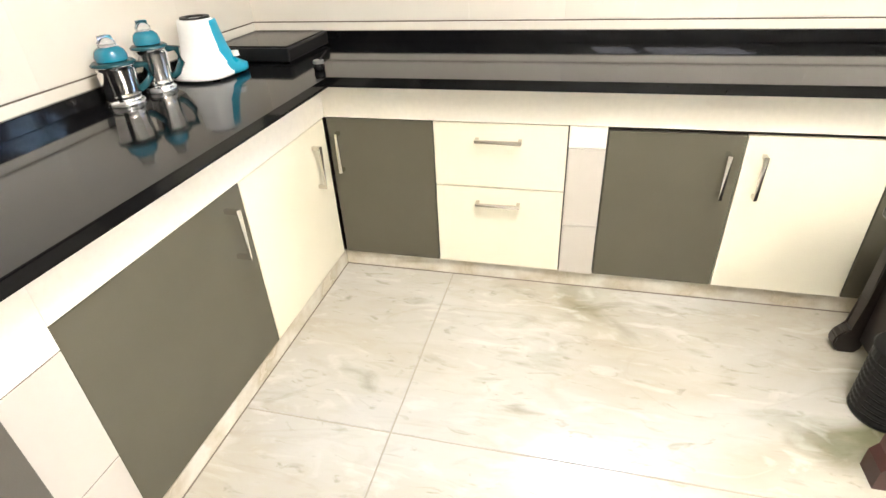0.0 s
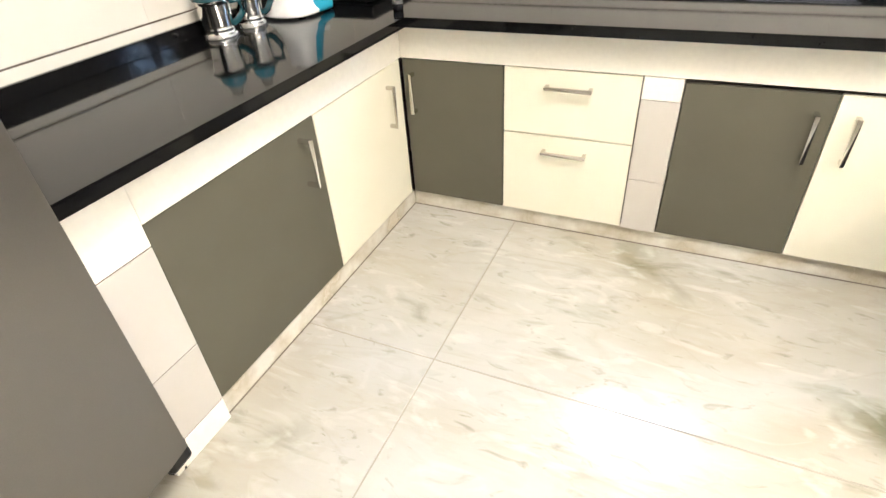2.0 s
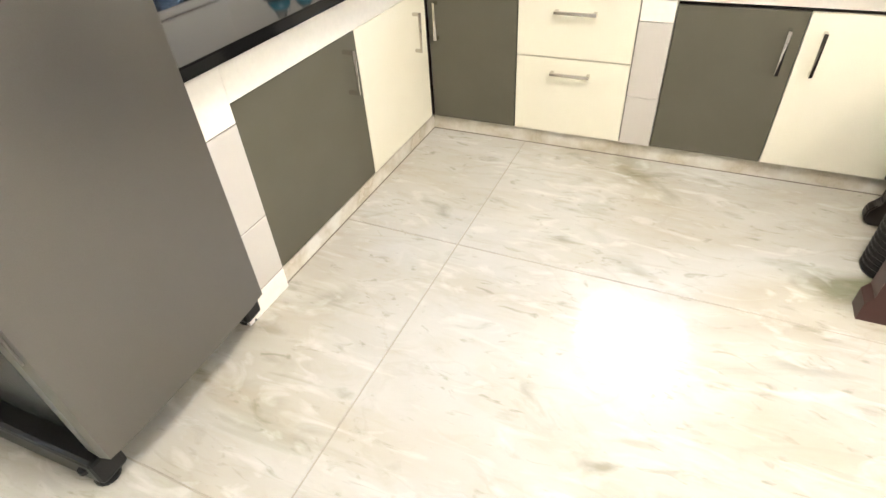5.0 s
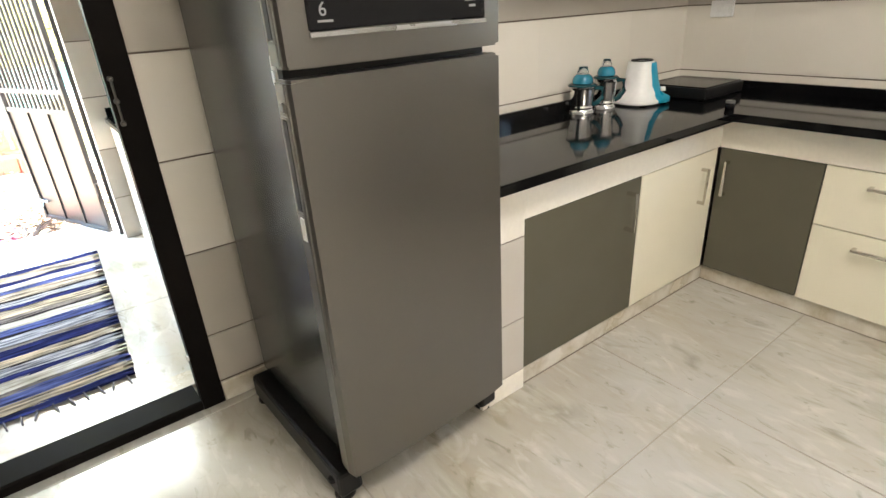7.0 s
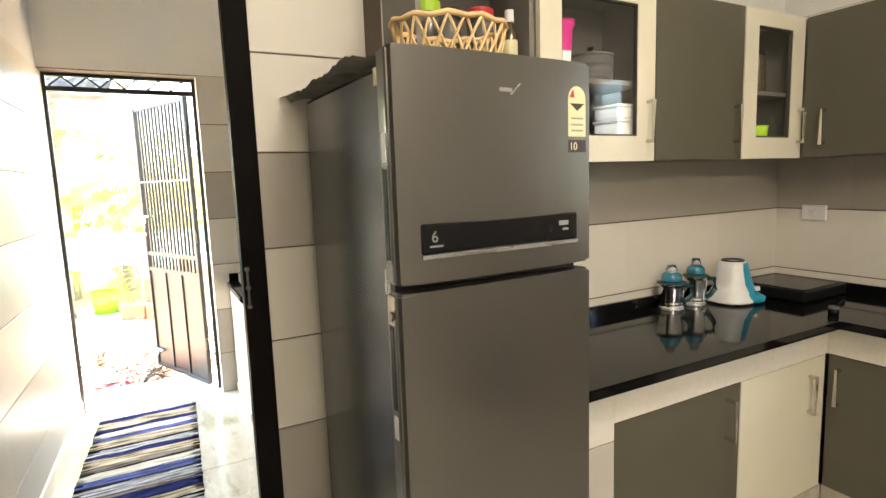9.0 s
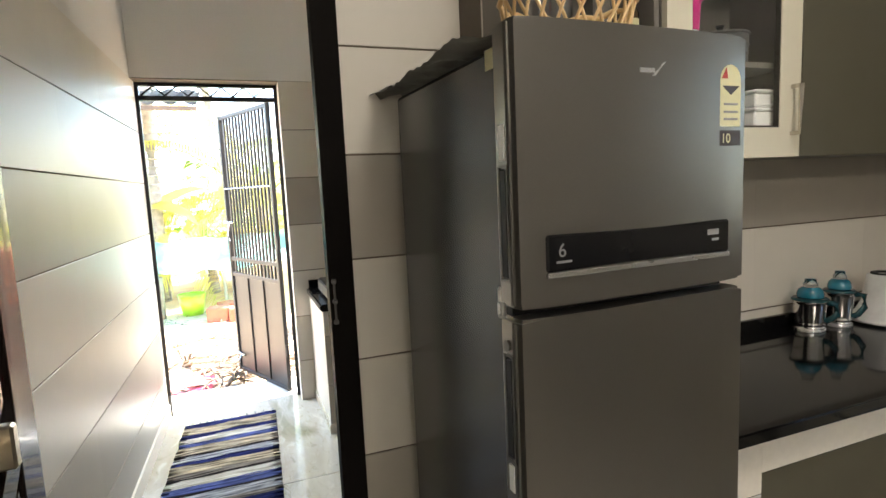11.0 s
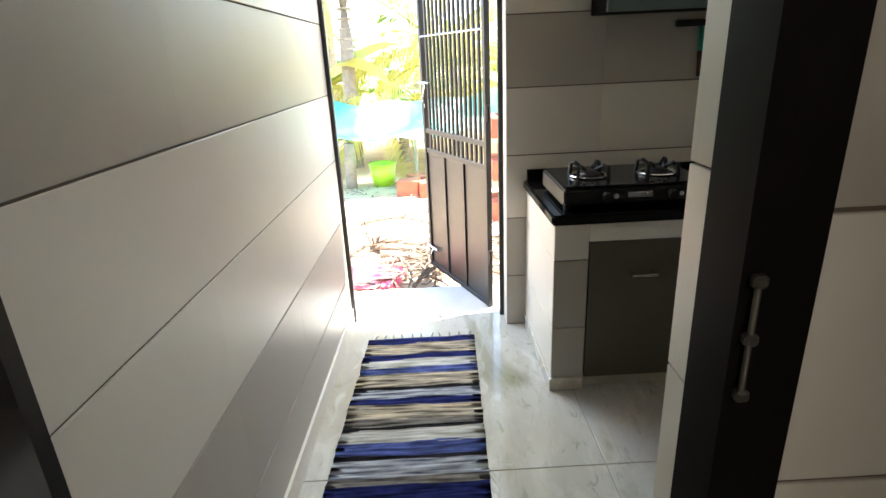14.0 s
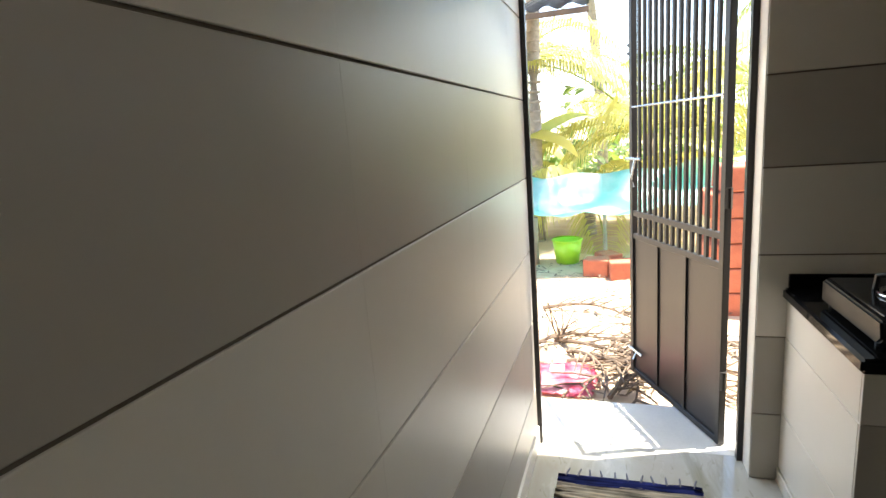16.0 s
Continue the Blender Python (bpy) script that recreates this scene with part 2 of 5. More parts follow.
IRON = mat("black_iron_paint", (0.010, 0.009, 0.009), 0.45, spots=(0.02, 0.015, 0.013), scale=10, grain=120, bump=0.1)
SHEET = mat("brown_black_sheet_metal", (0.010, 0.008, 0.008), 0.40, 0.0, spots=(0.018, 0.013, 0.012), scale=6, grain=60, bump=0.05)
CANE = mat("varnished_cane", (0.84, 0.60, 0.31), 0.4, spots=(0.58, 0.38, 0.17), scale=14, amount=0.8)
RUG = stripes_mat("striped_rag_weave")
FRINGE = mat("rug_fringe", (0.16, 0.16, 0.20), 0.95)
SOIL = mat("sandy_red_soil", (0.52, 0.40, 0.27), 0.95, spots=(0.36, 0.23, 0.13), scale=2.4, grain=30, bump=0.9)
CEMENT = mat("white_cement", (0.66, 0.64, 0.60), 0.7, spots=(0.56, 0.54, 0.5), scale=5, grain=90, bump=0.2)
LATERITE = mat("laterite_block", (0.42, 0.13, 0.07), 0.9, spots=(0.28, 0.08, 0.05), scale=14, grain=70, bump=0.9, per=0.12)
DRY = mat("dry_palm_stalk", (0.15, 0.105, 0.070), 0.9, spots=(0.07, 0.048, 0.032), scale=6)
BARK = mat("palm_bark", (0.36, 0.31, 0.25), 0.95, spots=(0.17, 0.14, 0.11), scale=14, grain=60, bump=0.9)
LEAF = mat("palm_leaf", (0.12, 0.17, 0.035), 0.45, spots=(0.26, 0.27, 0.06), scale=1.5, amount=0.9, per=0.2)
YLEAF = mat("yellowing_leaf", (0.34, 0.30, 0.04), 0.5, spots=(0.24, 0.26, 0.04), scale=2.0, amount=0.9, per=0.2)
BUSH = mat("bush_leaf", (0.06, 0.11, 0.022), 0.5, spots=(0.10, 0.15, 0.03), scale=1.0, amount=0.9)
TARP = mat("turquoise_tarp", (0.16, 0.66, 0.64), 0.30, spots=(0.82, 0.86, 0.86), scale=2.2, grain=40, amount=1.0, bump=0.15)
REDBAG = mat("crimson_plastic_bag", (0.66, 0.025, 0.09), 0.35, spots=(0.78, 0.60, 0.62), scale=9, amount=0.55)
GRIP = mat("dark_red_grip", (0.11, 0.018, 0.014), 0.4)
LIME = mat("lime_plastic", (0.38, 0.62, 0.03), 0.35)
REDP = mat("red_plastic", (0.55, 0.02, 0.03), 0.3)
PINK = mat("hot_pink_plastic", (0.75, 0.03, 0.28), 0.35)
ALU = mat("dull_aluminium", (0.35, 0.35, 0.36), 0.35, 0.9)
DULLPOT = mat("dull_grey_pot", (0.13, 0.125, 0.12), 0.6, 0.3)
BROWNG = mat("amber_bottle", (0.08, 0.055, 0.03), 0.12)
ROOF = mat("corrugated_tin", (0.32, 0.31, 0.31), 0.5, 0.6, spots=(0.2, 0.17, 0.15), scale=5)
LABEL = mat("sticker_paper", (0.70, 0.66, 0.40), 0.4, amount=0.1)
INKRED = mat("sticker_red", (0.50, 0.04, 0.03), 0.4)
INKDARK = mat("sticker_dark", (0.035, 0.02, 0.018), 0.35)
INKGREY = mat("print_grey", (0.28, 0.28, 0.28), 0.4)
CABTEAL = mat("grey_teal_frame", (0.10, 0.145, 0.145), 0.35)
# cabinet interiors: the shade inside the carcasses is put into this grey-brown
SHADE = mat("shaded_shelf_interior", (0.20, 0.185, 0.165), 0.55)
BRASS = mat("brass_latch", (0.62, 0.54, 0.42), 0.35, 1.0)
GREENR = mat("green_rubber", (0.03, 0.35, 0.26), 0.45)
PAPER = mat("crumpled_dark_sheet", (0.13, 0.125, 0.11), 0.3, spots=(0.30, 0.29, 0.26), scale=14, amount=0.8)

GLOW = bpy.data.materials.new("lit_diffuser")
GLOW.use_nodes = True
GLOW.node_tree.nodes["Principled BSDF"].inputs["Emission Color"].default_value = (1.0, 0.94, 0.86, 1)
GLOW.node_tree.nodes["Principled BSDF"].inputs["Emission Strength"].default_value = 1.5


def let_light_through(m, colour, share=0.45):
    n, l = m.node_tree.nodes, m.node_tree.links
    tr, mx = n.new("ShaderNodeBsdfTranslucent"), n.new("ShaderNodeMixShader")
    tr.inputs["Color"].default_value = (*colour, 1)
    mx.inputs["Fac"].default_value = share
    l.new(n["Principled BSDF"].outputs["BSDF"], mx.inputs[1])
    l.new(tr.outputs["BSDF"], mx.inputs[2])
    l.new(mx.outputs["Shader"], n["Material Output"].inputs["Surface"])


let_light_through(LEAF, (0.50, 0.58, 0.20))
let_light_through(YLEAF, (0.74, 0.70, 0.28))
let_light_through(BUSH, (0.22, 0.34, 0.05))
let_light_through(TARP, (0.25, 0.75, 0.72), 0.35)

# ---- building blocks ----
def link(name, bm, material, smooth=False):
    me = bpy.data.meshes.new(name)
    bmesh.ops.recalc_face_normals(bm, faces=bm.faces)
    if smooth:
        for f in bm.faces:
            f.smooth = True
    bm.to_mesh(me)
    bm.free()
    if material:
        me.materials.append(material)
    return new(name, me)


def thing(name, base, label, category, group="", kind="", rz=0.0):
    ob = new(name)
    ob.empty_display_size = 0.05
    ob.matrix_world = pose(*base, 0, 0, rz)
    return tagged(ob, label, category, group, kind)


def part(name, bm, material, parent, label="", smooth=False, local=False):
    """One mesh under a thing or a part. The bmesh is in world places, unless local."""
    root = parent
    while root.parent:
        root = root.parent
    if not local:
        bmesh.ops.transform(bm, matrix=root.matrix_basis.inverted(), verts=bm.verts)
    ob = link(name, bm, material, smooth)
    ob.parent = parent
    if label:
        ob["label"] = label
    return ob


def solo(name, bm, material, label, category, group="", kind="", smooth=False):
    return tagged(link(name, bm, material, smooth), label, category, group, kind)


def box(x0, x1, y0, y1, z0, z1, bev=0.0, seg=1, bm=None):
    own = bmesh.new()
    bmesh.ops.create_cube(own, size=1.0)
    for v in own.verts:
        v.co = Vector((x0 + (v.co.x + 0.5) * (x1 - x0), y0 + (v.co.y + 0.5) * (y1 - y0), z0 + (v.co.z + 0.5) * (z1 - z0)))
    if bev:
        bmesh.ops.bevel(own, geom=own.edges[:], offset=bev, segments=seg, affect="EDGES", profile=0.5)
    return merge(bm, own)


def merge(bm, own):
    if bm is None:
        return own
    me = bpy.data.meshes.new("tmp")
    own.to_mesh(me)
    own.free()
    bm.from_mesh(me)
    bpy.data.meshes.remove(me)
    return bm


def ring_x(x0, x1, y0, y1, z0, z1, m, top=None, bm=None):
    """A flat rectangular frame in the y-z plane, one piece, with bars m wide (the top one may differ)."""
    own = bmesh.new()
    t = m if top is None else top
    outer, inner = [(y0, z0), (y1, z0), (y1, z1), (y0, z1)], [(y0 + m, z0 + m), (y1 - m, z0 + m), (y1 - m, z1 - t), (y0 + m, z1 - t)]
    v = [[own.verts.new((x, y, z)) for y, z in loop] for x in (x0, x1) for loop in (outer, inner)]
    bo, bi, fo, fi = v
    for i in range(4):
        j = (i + 1) % 4
        own.faces.new((bo[i], bo[j], bi[j], bi[i]))
        own.faces.new((fo[i], fo[j], fi[j], fi[i]))
        own.faces.new((bo[i], bo[j], fo[j], fo[i]))
        own.faces.new((bi[i], bi[j], fi[j], fi[i]))
    return merge(bm, own)


def ring_y(x0, x1, y0, y1, z0, z1, m):
    """A flat rectangular frame in the x-z plane with bars m wide."""
    own = ring_x(y0, y1, x0, x1, z0, z1, m)
    for v in own.verts:
        v.co = Vector((v.co.y, v.co.x, v.co.z))
    return own


def open_box(x0, x1, y0, y1, z0, z1, t):
    """A box open towards +x, with walls t thick."""
    own = ring_x(x0 + t, x1, y0, y1, z0, z1, t)
    back = [own.verts.new((x0, y, z)) for y, z in ((y0, z0), (y1, z0), (y1, z1), (y0, z1))]
    own.verts.ensure_lookup_table()
    front = own.verts[:4]
    for i in range(4):
        j = (i + 1) % 4
        own.faces.new((back[i], back[j], front[j], front[i]))
    own.faces.new(back)
    own.faces.new(own.verts[4:8])
    return own


def lathe(profile, n=28, at=(0, 0, 0), bm=None):
    own = bmesh.new()
    rings = []
    for r, z in profile:
        if r < 1e-5:
            rings.append([own.verts.new((at[0], at[1], at[2] + z))])
        else:
            rings.append([own.verts.new((at[0] + r * math.cos(2 * math.pi * i / n), at[1] + r * math.sin(2 * math.pi * i / n), at[2] + z)) for i in range(n)])
    for a, b in zip(rings, rings[1:]):
        for i in range(n):
            j = (i + 1) % n
            if len(a) == 1 and len(b) == 1:
                continue
            if len(a) == 1:
                own.faces.new((a[0], b[i], b[j]))
            elif len(b) == 1:
                own.faces.new((a[i], a[j], b[0]))
            else:
                own.faces.new((a[i], a[j], b[j], b[i]))
    return merge(bm, own)


def tube(pts, r, n=8, bm=None, r_end=None):
    own = bmesh.new()
    pts = [Vector(p) for p in pts]
    rings = []
    for k, p in enumerate(pts):
        d = (pts[min(k + 1, len(pts) - 1)] - pts[max(k - 1, 0)]).normalized()
        side = d.cross(Vector((0, 0, 1)))
        if side.length < 0.05:
            side = d.cross(Vector((1, 0, 0)))
        side.normalize()
        up = side.cross(d)
        rad = r if r_end is None else r + (r_end - r) * k / (len(pts) - 1)
        rings.append([own.verts.new(p + (side * math.cos(2 * math.pi * i / n) + up * math.sin(2 * math.pi * i / n)) * rad) for i in range(n)])
    for a, b in zip(rings, rings[1:]):
        for i in range(n):
            own.faces.new((a[i], a[(i + 1) % n], b[(i + 1) % n], b[i]))
    own.faces.new(rings[0])
    own.faces.new(rings[-1])
    return merge(bm, own)


def prism(outline, axis, a, b, bm=None):
    """A flat outline of (u, v) pushed along an axis from a to b."""
    own = bmesh.new()

    def at(u, v, w):
        return {"x": (w, u, v), "y": (u, w, v), "z": (u, v, w)}[axis]
    lo = [own.verts.new(at(u, v, a)) for u, v in outline]
    hi = [own.verts.new(at(u, v, b)) for u, v in outline]
    own.faces.new(lo)
    own.faces.new(hi)
    for i in range(len(lo)):
        j = (i + 1) % len(lo)
        own.faces.new((lo[i], lo[j], hi[j], hi[i]))
    return merge(bm, own)


def words(text, size, material, parent, m, name="lettering"):
    cu = bpy.data.curves.new("text", "FONT")
    cu.body, cu.size, cu.extrude = text, size, 0.0004
    tmp = bpy.data.objects.new("text", cu)
    me = bpy.data.meshes.new_from_object(tmp)
    bpy.data.objects.remove(tmp)
    me.materials.append(material)
    me.name = name
    ob = new(name, me)
    ob.parent = parent
    root = parent
    while root.parent:
        root = root.parent
    ob.matrix_basis = root.matrix_basis.inverted() @ m
    return ob


# ---- tiled walls ----
TILES = []          # filled while walls are made, laid at the end of the file
ROWS_Z = [0.0] + [0.266 + 0.3 * k for k in range(7)]


def cut(rects, hole):
    out = []
    a0, a1, b0, b1 = hole
    for u0, u1, v0, v1 in rects:
        if u1 <= a0 or u0 >= a1 or v1 <= b0 or v0 >= b1:
            out.append((u0, u1, v0, v1))
            continue
        if u0 < a0:
            out.append((u0, a0, v0, v1))
        if u1 > a1:
            out.append((a1, u1, v0, v1))
        m0, m1 = max(u0, a0), min(u1, a1)
        if v0 < b0:
            out.append((m0, m1, v0, b0))
        if v1 > b1:
            out.append((m0, m1, b1, v1))
    return [r for r in out if r[1] - r[0] > 0.008 and r[3] - r[2] > 0.008]


def wall(name, origin, rz, length, height, thick, holes=(), label="", tiles=None, phase=0.0, wide=0.6, grout=GROUT, paint_from=2.066):
    """A wall whose face is the plane through origin, running along its own x; it thickens towards +y. tiles: (z0, z1)."""
    ob = new(name)
    ob.matrix_world = pose(*origin, 0, 0, rz)
    tagged(ob, label, "wall", kind="structure")
    rects = [(0, length, 0, height)]
    for h in holes:
        rects = cut(rects, h)
    for a0, a1, b0, b1 in rects:
        for c0, c1, material in ((b0, min(b1, paint_from), grout), (max(b0, paint_from), b1, PAINT)):
            if c1 - c0 > 0.005:
                part("masonry" if material is grout else "painted_plaster", box(a0, a1, 0.0, thick, c0, c1), material, ob, local=True)
    if tiles:
        z0, z1 = tiles
        for r0, r1 in zip(ROWS_Z, ROWS_Z[1:]):
            r0, r1 = max(r0, z0), min(r1, z1)
            if r1 - r0 < 0.01:
                continue
            mid = (r0 + r1) / 2
            material = TAUPE if (1.166 < mid < 1.466 or mid < 0.566) else CREAM
            u = phase - wide
            while u < length:
                rects = [(max(u, 0), min(u + wide, length), r0, r1)] if min(u + wide, length) - max(u, 0) > 0.01 else []
                for h in holes:
                    rects = cut(rects, h)
                for rect in rects:
                    TILES.append((ob, rect, material))
                u += wide
    return ob


# ---- large structure ----
wall("wall_north", (-1.31, 2.25, 0), 0, 3.63, 2.9, 0.15, ((1.29, 1.86, 1.14, 2.04),), "cream and taupe tiled kitchen wall with white paint above", (0.0, 2.066), phase=0.33)
wall("wall_west", (-1.31, 0.14, 0), 90, 2.11, 2.9, 0.39, (), "cream and taupe tiled kitchen wall behind the worktop", (0.0, 2.066), phase=0.45)
wall("wall_doorway", (-1.462, -2.0, 0), 90, 2.14, 2.9, 0.238, ((0.84, 1.769, -0.1, 2.12),), "cream tiled wall with a dark framed doorway", (0.08, 2.066), phase=0.57)
wall("wall_east", (2.32, 2.25, 0), -90, 4.25, 2.9, 0.15, (), "plain painted kitchen wall", None, grout=PAINT)
wall("wall_south", (2.32, -2.0, 0), 180, 3.78, 2.9, 0.15, (), "plain painted kitchen wall", None, grout=PAINT)
wall("wall_passage", (-1.60, -1.09, 0), 178.42, 2.10, 2.9, 0.15, (), "long glossy cream tiled passage wall with white paint above", (0.085, 2.066), phase=0.53)
wall("wall_exit", (-3.484, -1.036, 0), 90, 3.0, 2.9, 0.2, ((-0.1, 0.813, -0.1, 2.06), (1.86, 2.55, 1.43, 2.06)), "cream and taupe tiled wall with an open back doorway", (0.0, 2.066), phase=0.62, wide=0.62)
wall("wall_passage_north", (-3.70, 1.96, 0), 0, 2.0, 2.9, 0.15, (), "plain end wall of the work area", None, grout=PAINT)
tagged(link("ceiling", box(-1.70, 2.47, -2.15, 2.40, 2.9, 3.0), CEIL), "flat white painted kitchen ceiling", "ceiling", kind="structure")
tagged(link("ceiling_passage", box(-3.70, -1.704, -1.25, 2.1, 2.9, 3.0), CEIL), "flat white painted passage ceiling", "ceiling", kind="structure")

# doorway frame between kitchen and work area
frame_1 = thing("door_1", (-1.52, -0.68, 0), "black painted wooden door frame with a low threshold", "door frame", kind="structure")
bm = prism([(-1.60, -0.231), (-1.60, -0.262), (-1.50, -0.262), (-1.50, -0.303), (-1.449, -0.303), (-1.449, -0.231)], "z", 0, 2.12)
part("jamb", bm, FRAMEB, frame_1)
part("jamb", prism([(-1.60, -1.16), (-1.449, -1.16), (-1.449, -1.101), (-1.556, -1.101), (-1.556, -1.070), (-1.60, -1.082)], "z", 0, 2.12), FRAMEB, frame_1)
part("head", box(-1.598, -1.451, -1.05, -0.305, 2.04, 2.12, 0.003), FRAMEB, frame_1)
bm = prism([(-1.598, 0.0), (-1.598, 0.018), (-1.594, 0.022), (-1.530, 0.022), (-1.526, 0.035), (-1.458, 0.035), (-1.452, 0.029), (-1.452, 0.0)], "y", -1.09, -0.304)
part("threshold", bm, FRAMEB, frame_1)
part("inner_sill", box(-1.712, -1.604, -1.066, -0.242, 0.0, 0.014, 0.003), MARBLE_EDGE, frame_1, "worn grey marble sill strip")
part("keeper", box(-1.470, -1.452, -0.312, -0.300, 0.205, 0.225, 0.003), CHROME, frame_1, "small chrome floor-bolt knob")
bolt = part("tower_bolt", tube([(-1.4425, -0.290, 0.985), (-1.4425, -0.290, 1.115)], 0.0032), INOX, frame_1, "chrome tower bolt")
for z in (0.985, 1.045, 1.103):
    part("bolt_guide", box(-1.4488, -1.437, -0.297, -0.283, z, z + 0.013, 0.003), INOX, bolt)
for z0, z1, m in ((0.0, 0.264, TAUPE), (0.268, 0.564, TAUPE), (0.568, 0.864, CREAM), (0.868, 1.164, CREAM), (1.168, 1.464, TAUPE), (1.468, 1.764, CREAM), (1.768, 2.06, CREAM)):
    part("reveal_tile", box(-1.70, -1.602, -0.238, -0.2312, z0, z1, 0.001), m, frame_1)
part("skirting", box(-1.460, -1.446, -0.229, 0.12, 0.0, 0.078, 0.003), MARBLE_EDGE, frame_1, "pale marble skirting")

# open panelled leaf
leaf = thing("door_2", (-1.57, -1.068, 0), "polished dark brown panelled wooden door, standing wide open", "door", kind="structure")
LX0, LX1, LY0, LY1 = -1.553, -0.82, -1.098, -1.062
part("stile", box(LX0, LX0 + 0.12, LY0, LY1, 0.04, 2.03, 0.003), DOORW, leaf)
part("stile", box(LX1 - 0.12, LX1, LY0, LY1, 0.04, 2.03, 0.003), DOORW, leaf)
for z0, z1 in ((0.04, 0.24), (1.90, 2.03)):
    part("rail", box(LX0 + 0.12, LX1 - 0.12, LY0, LY1, z0, z1, 0.002), DOORW, leaf)
PX0, PX1, PXM = LX0 + 0.12, LX1 - 0.12, (LX0 + LX1) / 2
part("backing_panel", box(PX0, PX1, LY0 + 0.008, LY1 - 0.020, 0.24, 1.90), DOORW, leaf)
for xa, xb in ((PX0, PXM), (PX1, PXM)):
    part("slanted_rail", prism([(xa, 0.86), (xb, 0.60), (xb, 0.50), (xa, 0.76)], "y", LY1 - 0.0195, LY1), DOORW, leaf)


def raised_panel(outline, inset):
    mx_, mz_ = sum(p[0] for p in outline) / len(outline), sum(p[1] for p in outline) / len(outline)
    own = bmesh.new()
    loops = []
    for k, (s_, yy) in enumerate(((1.0 - inset, LY1 - 0.020), (1.0 - inset * 1.15, LY1 - 0.016), (1.0 - inset * 2.0, LY1 - 0.005))):
        loops.append([own.verts.new((mx_ + (px - mx_) * s_, yy, mz_ + (pz - mz_) * s_)) for px, pz in outline])
    for la, lb in zip(loops, loops[1:]):
        for i in range(len(la)):
            j = (i + 1) % len(la)
            own.faces.new((la[i], la[j], lb[j], lb[i]))
    own.faces.new(loops[0])
    own.faces.new(loops[-1])
    part("raised_panel", own, DOORW, leaf)


raised_panel([(PX0, 1.90), (PX1, 1.90), (PX1, 0.86), (PXM, 0.60), (PX0, 0.86)], 0.08)
raised_panel([(PX0, 0.76), (PXM, 0.50), (PXM, 0.24), (PX0, 0.24)], 0.10)
raised_panel([(PX1, 0.76), (PXM, 0.50), (PXM, 0.24), (PX1, 0.24)], 0.10)
latch = part("hasp", box(-1.30, -1.16, LY1, LY1 + 0.018, 0.825, 0.86, 0.004), BRASS, leaf, "brass hasp")
part("staple", box(-1.31, -1.28, LY1, LY1 + 0.045, 0.80, 0.90, 0.006), BRASS, latch)

# exit frame and transom
frame_2 = thing("door_3", (-3.60, -0.63, 0), "thin black steel frame of the back doorway with a lattice transom", "door frame", kind="structure")
part("jamb", box(-3.62, -3.585, -1.034, -1.012, 0, 2.058), IRON, frame_2)
part("jamb", box(-3.62, -3.585, -0.247, -0.225, 0, 2.058), IRON, frame_2)
part("transom_bar", box(-3.62, -3.585, -1.012, -0.247, 1.955, 1.982), IRON, frame_2)
part("head", box(-3.62, -3.585, -1.012, -0.247, 2.040, 2.058), IRON, frame_2)
bm = bmesh.new()
for k in range(6):
    y = -1.0 + k * 0.127
    tube([(-3.60, y, 1.985), (-3.60, y + 0.0635, 2.04), (-3.60, y + 0.127, 1.985)], 0.006, 6, bm)
part("lattice", bm, IRON, frame_2)
part("reveal", box(-3.683, -3.486, -0.226, -0.2235, 0.0, 2.058), CREAM, frame_2)
part("sill", box(-4.02, -3.62, -1.20, -0.10, -0.10, -0.006, 0.008), CEMENT, frame_2, "white cement doorstep")

# the exit's steel gate, swung outwards
GATE = thing("steel_gate", (-3.69, -0.283, 0.0), "black steel gate, sheet below and bars above, swung open outwards", "gate", rz=math.degrees(math.atan2(-0.317, -0.71)))
L = 0.775


def gate_part(name, bm, m=IRON, label="", parent=None):
    return part(name, bm, m, parent or GATE, label, local=True)


for x in (0.0, L - 0.03):
    gate_part("gate_stile", box(x, x + 0.03, -0.015, 0.015, 0.0, 1.97, 0.002))
for z in (0.0, 0.755, 0.875, 1.94):
    gate_part("gate_rail", box(0.03, L - 0.03, -0.012, 0.012, z, z + 0.028, 0.002))
for k in range(3):
    w = (L - 0.06) / 3
    gate_part("sheet", box(0.03 + k * w + 0.001, 0.03 + (k + 1) * w - 0.001, -0.003, 0.003, 0.028, 0.755), SHEET, "dark brown sheet-metal panel")
for k in (1, 2):
    x = 0.03 + k * (L - 0.06) / 3
    rib = gate_part("rib", box(x - 0.009, x + 0.009, -0.012, 0.012, 0.028, 0.755))
    for z in (0.1, 0.28, 0.46, 0.66):
        gate_part("rivet", lathe([(0, 0), (0.007, 0), (0.005, 0.004), (0, 0.005)], 8, (x, 0, z)), parent=rib)
for k in range(1, 14):
    x = 0.03 + k * (L - 0.06) / 14
    gate_part("bar", box(x - 0.008, x + 0.008, -0.007, 0.007, 0.783, 1.94))
gate_part("tie_rod", tube([(0.03, 0.012, 1.425), (L - 0.03, 0.012, 1.425)], 0.005, 6), SILVER)
lock = gate_part("bolt", tube([(L - 0.13, 0.02, 1.17), (L + 0.02, 0.02, 1.17)], 0.008), SILVER, "bare metal sliding bolt")
gate_part("bolt_handle", tube([(L - 0.07, 0.02, 1.17), (L - 0.06, 0.035, 1.08), (L - 0.07, 0.025, 1.03)], 0.006), SILVER, parent=lock)
bolt2 = gate_part("bolt", tube([(L - 0.14, 0.02, 0.14), (L + 0.01, 0.02, 0.14)], 0.008), SILVER, "bare metal sliding bolt")
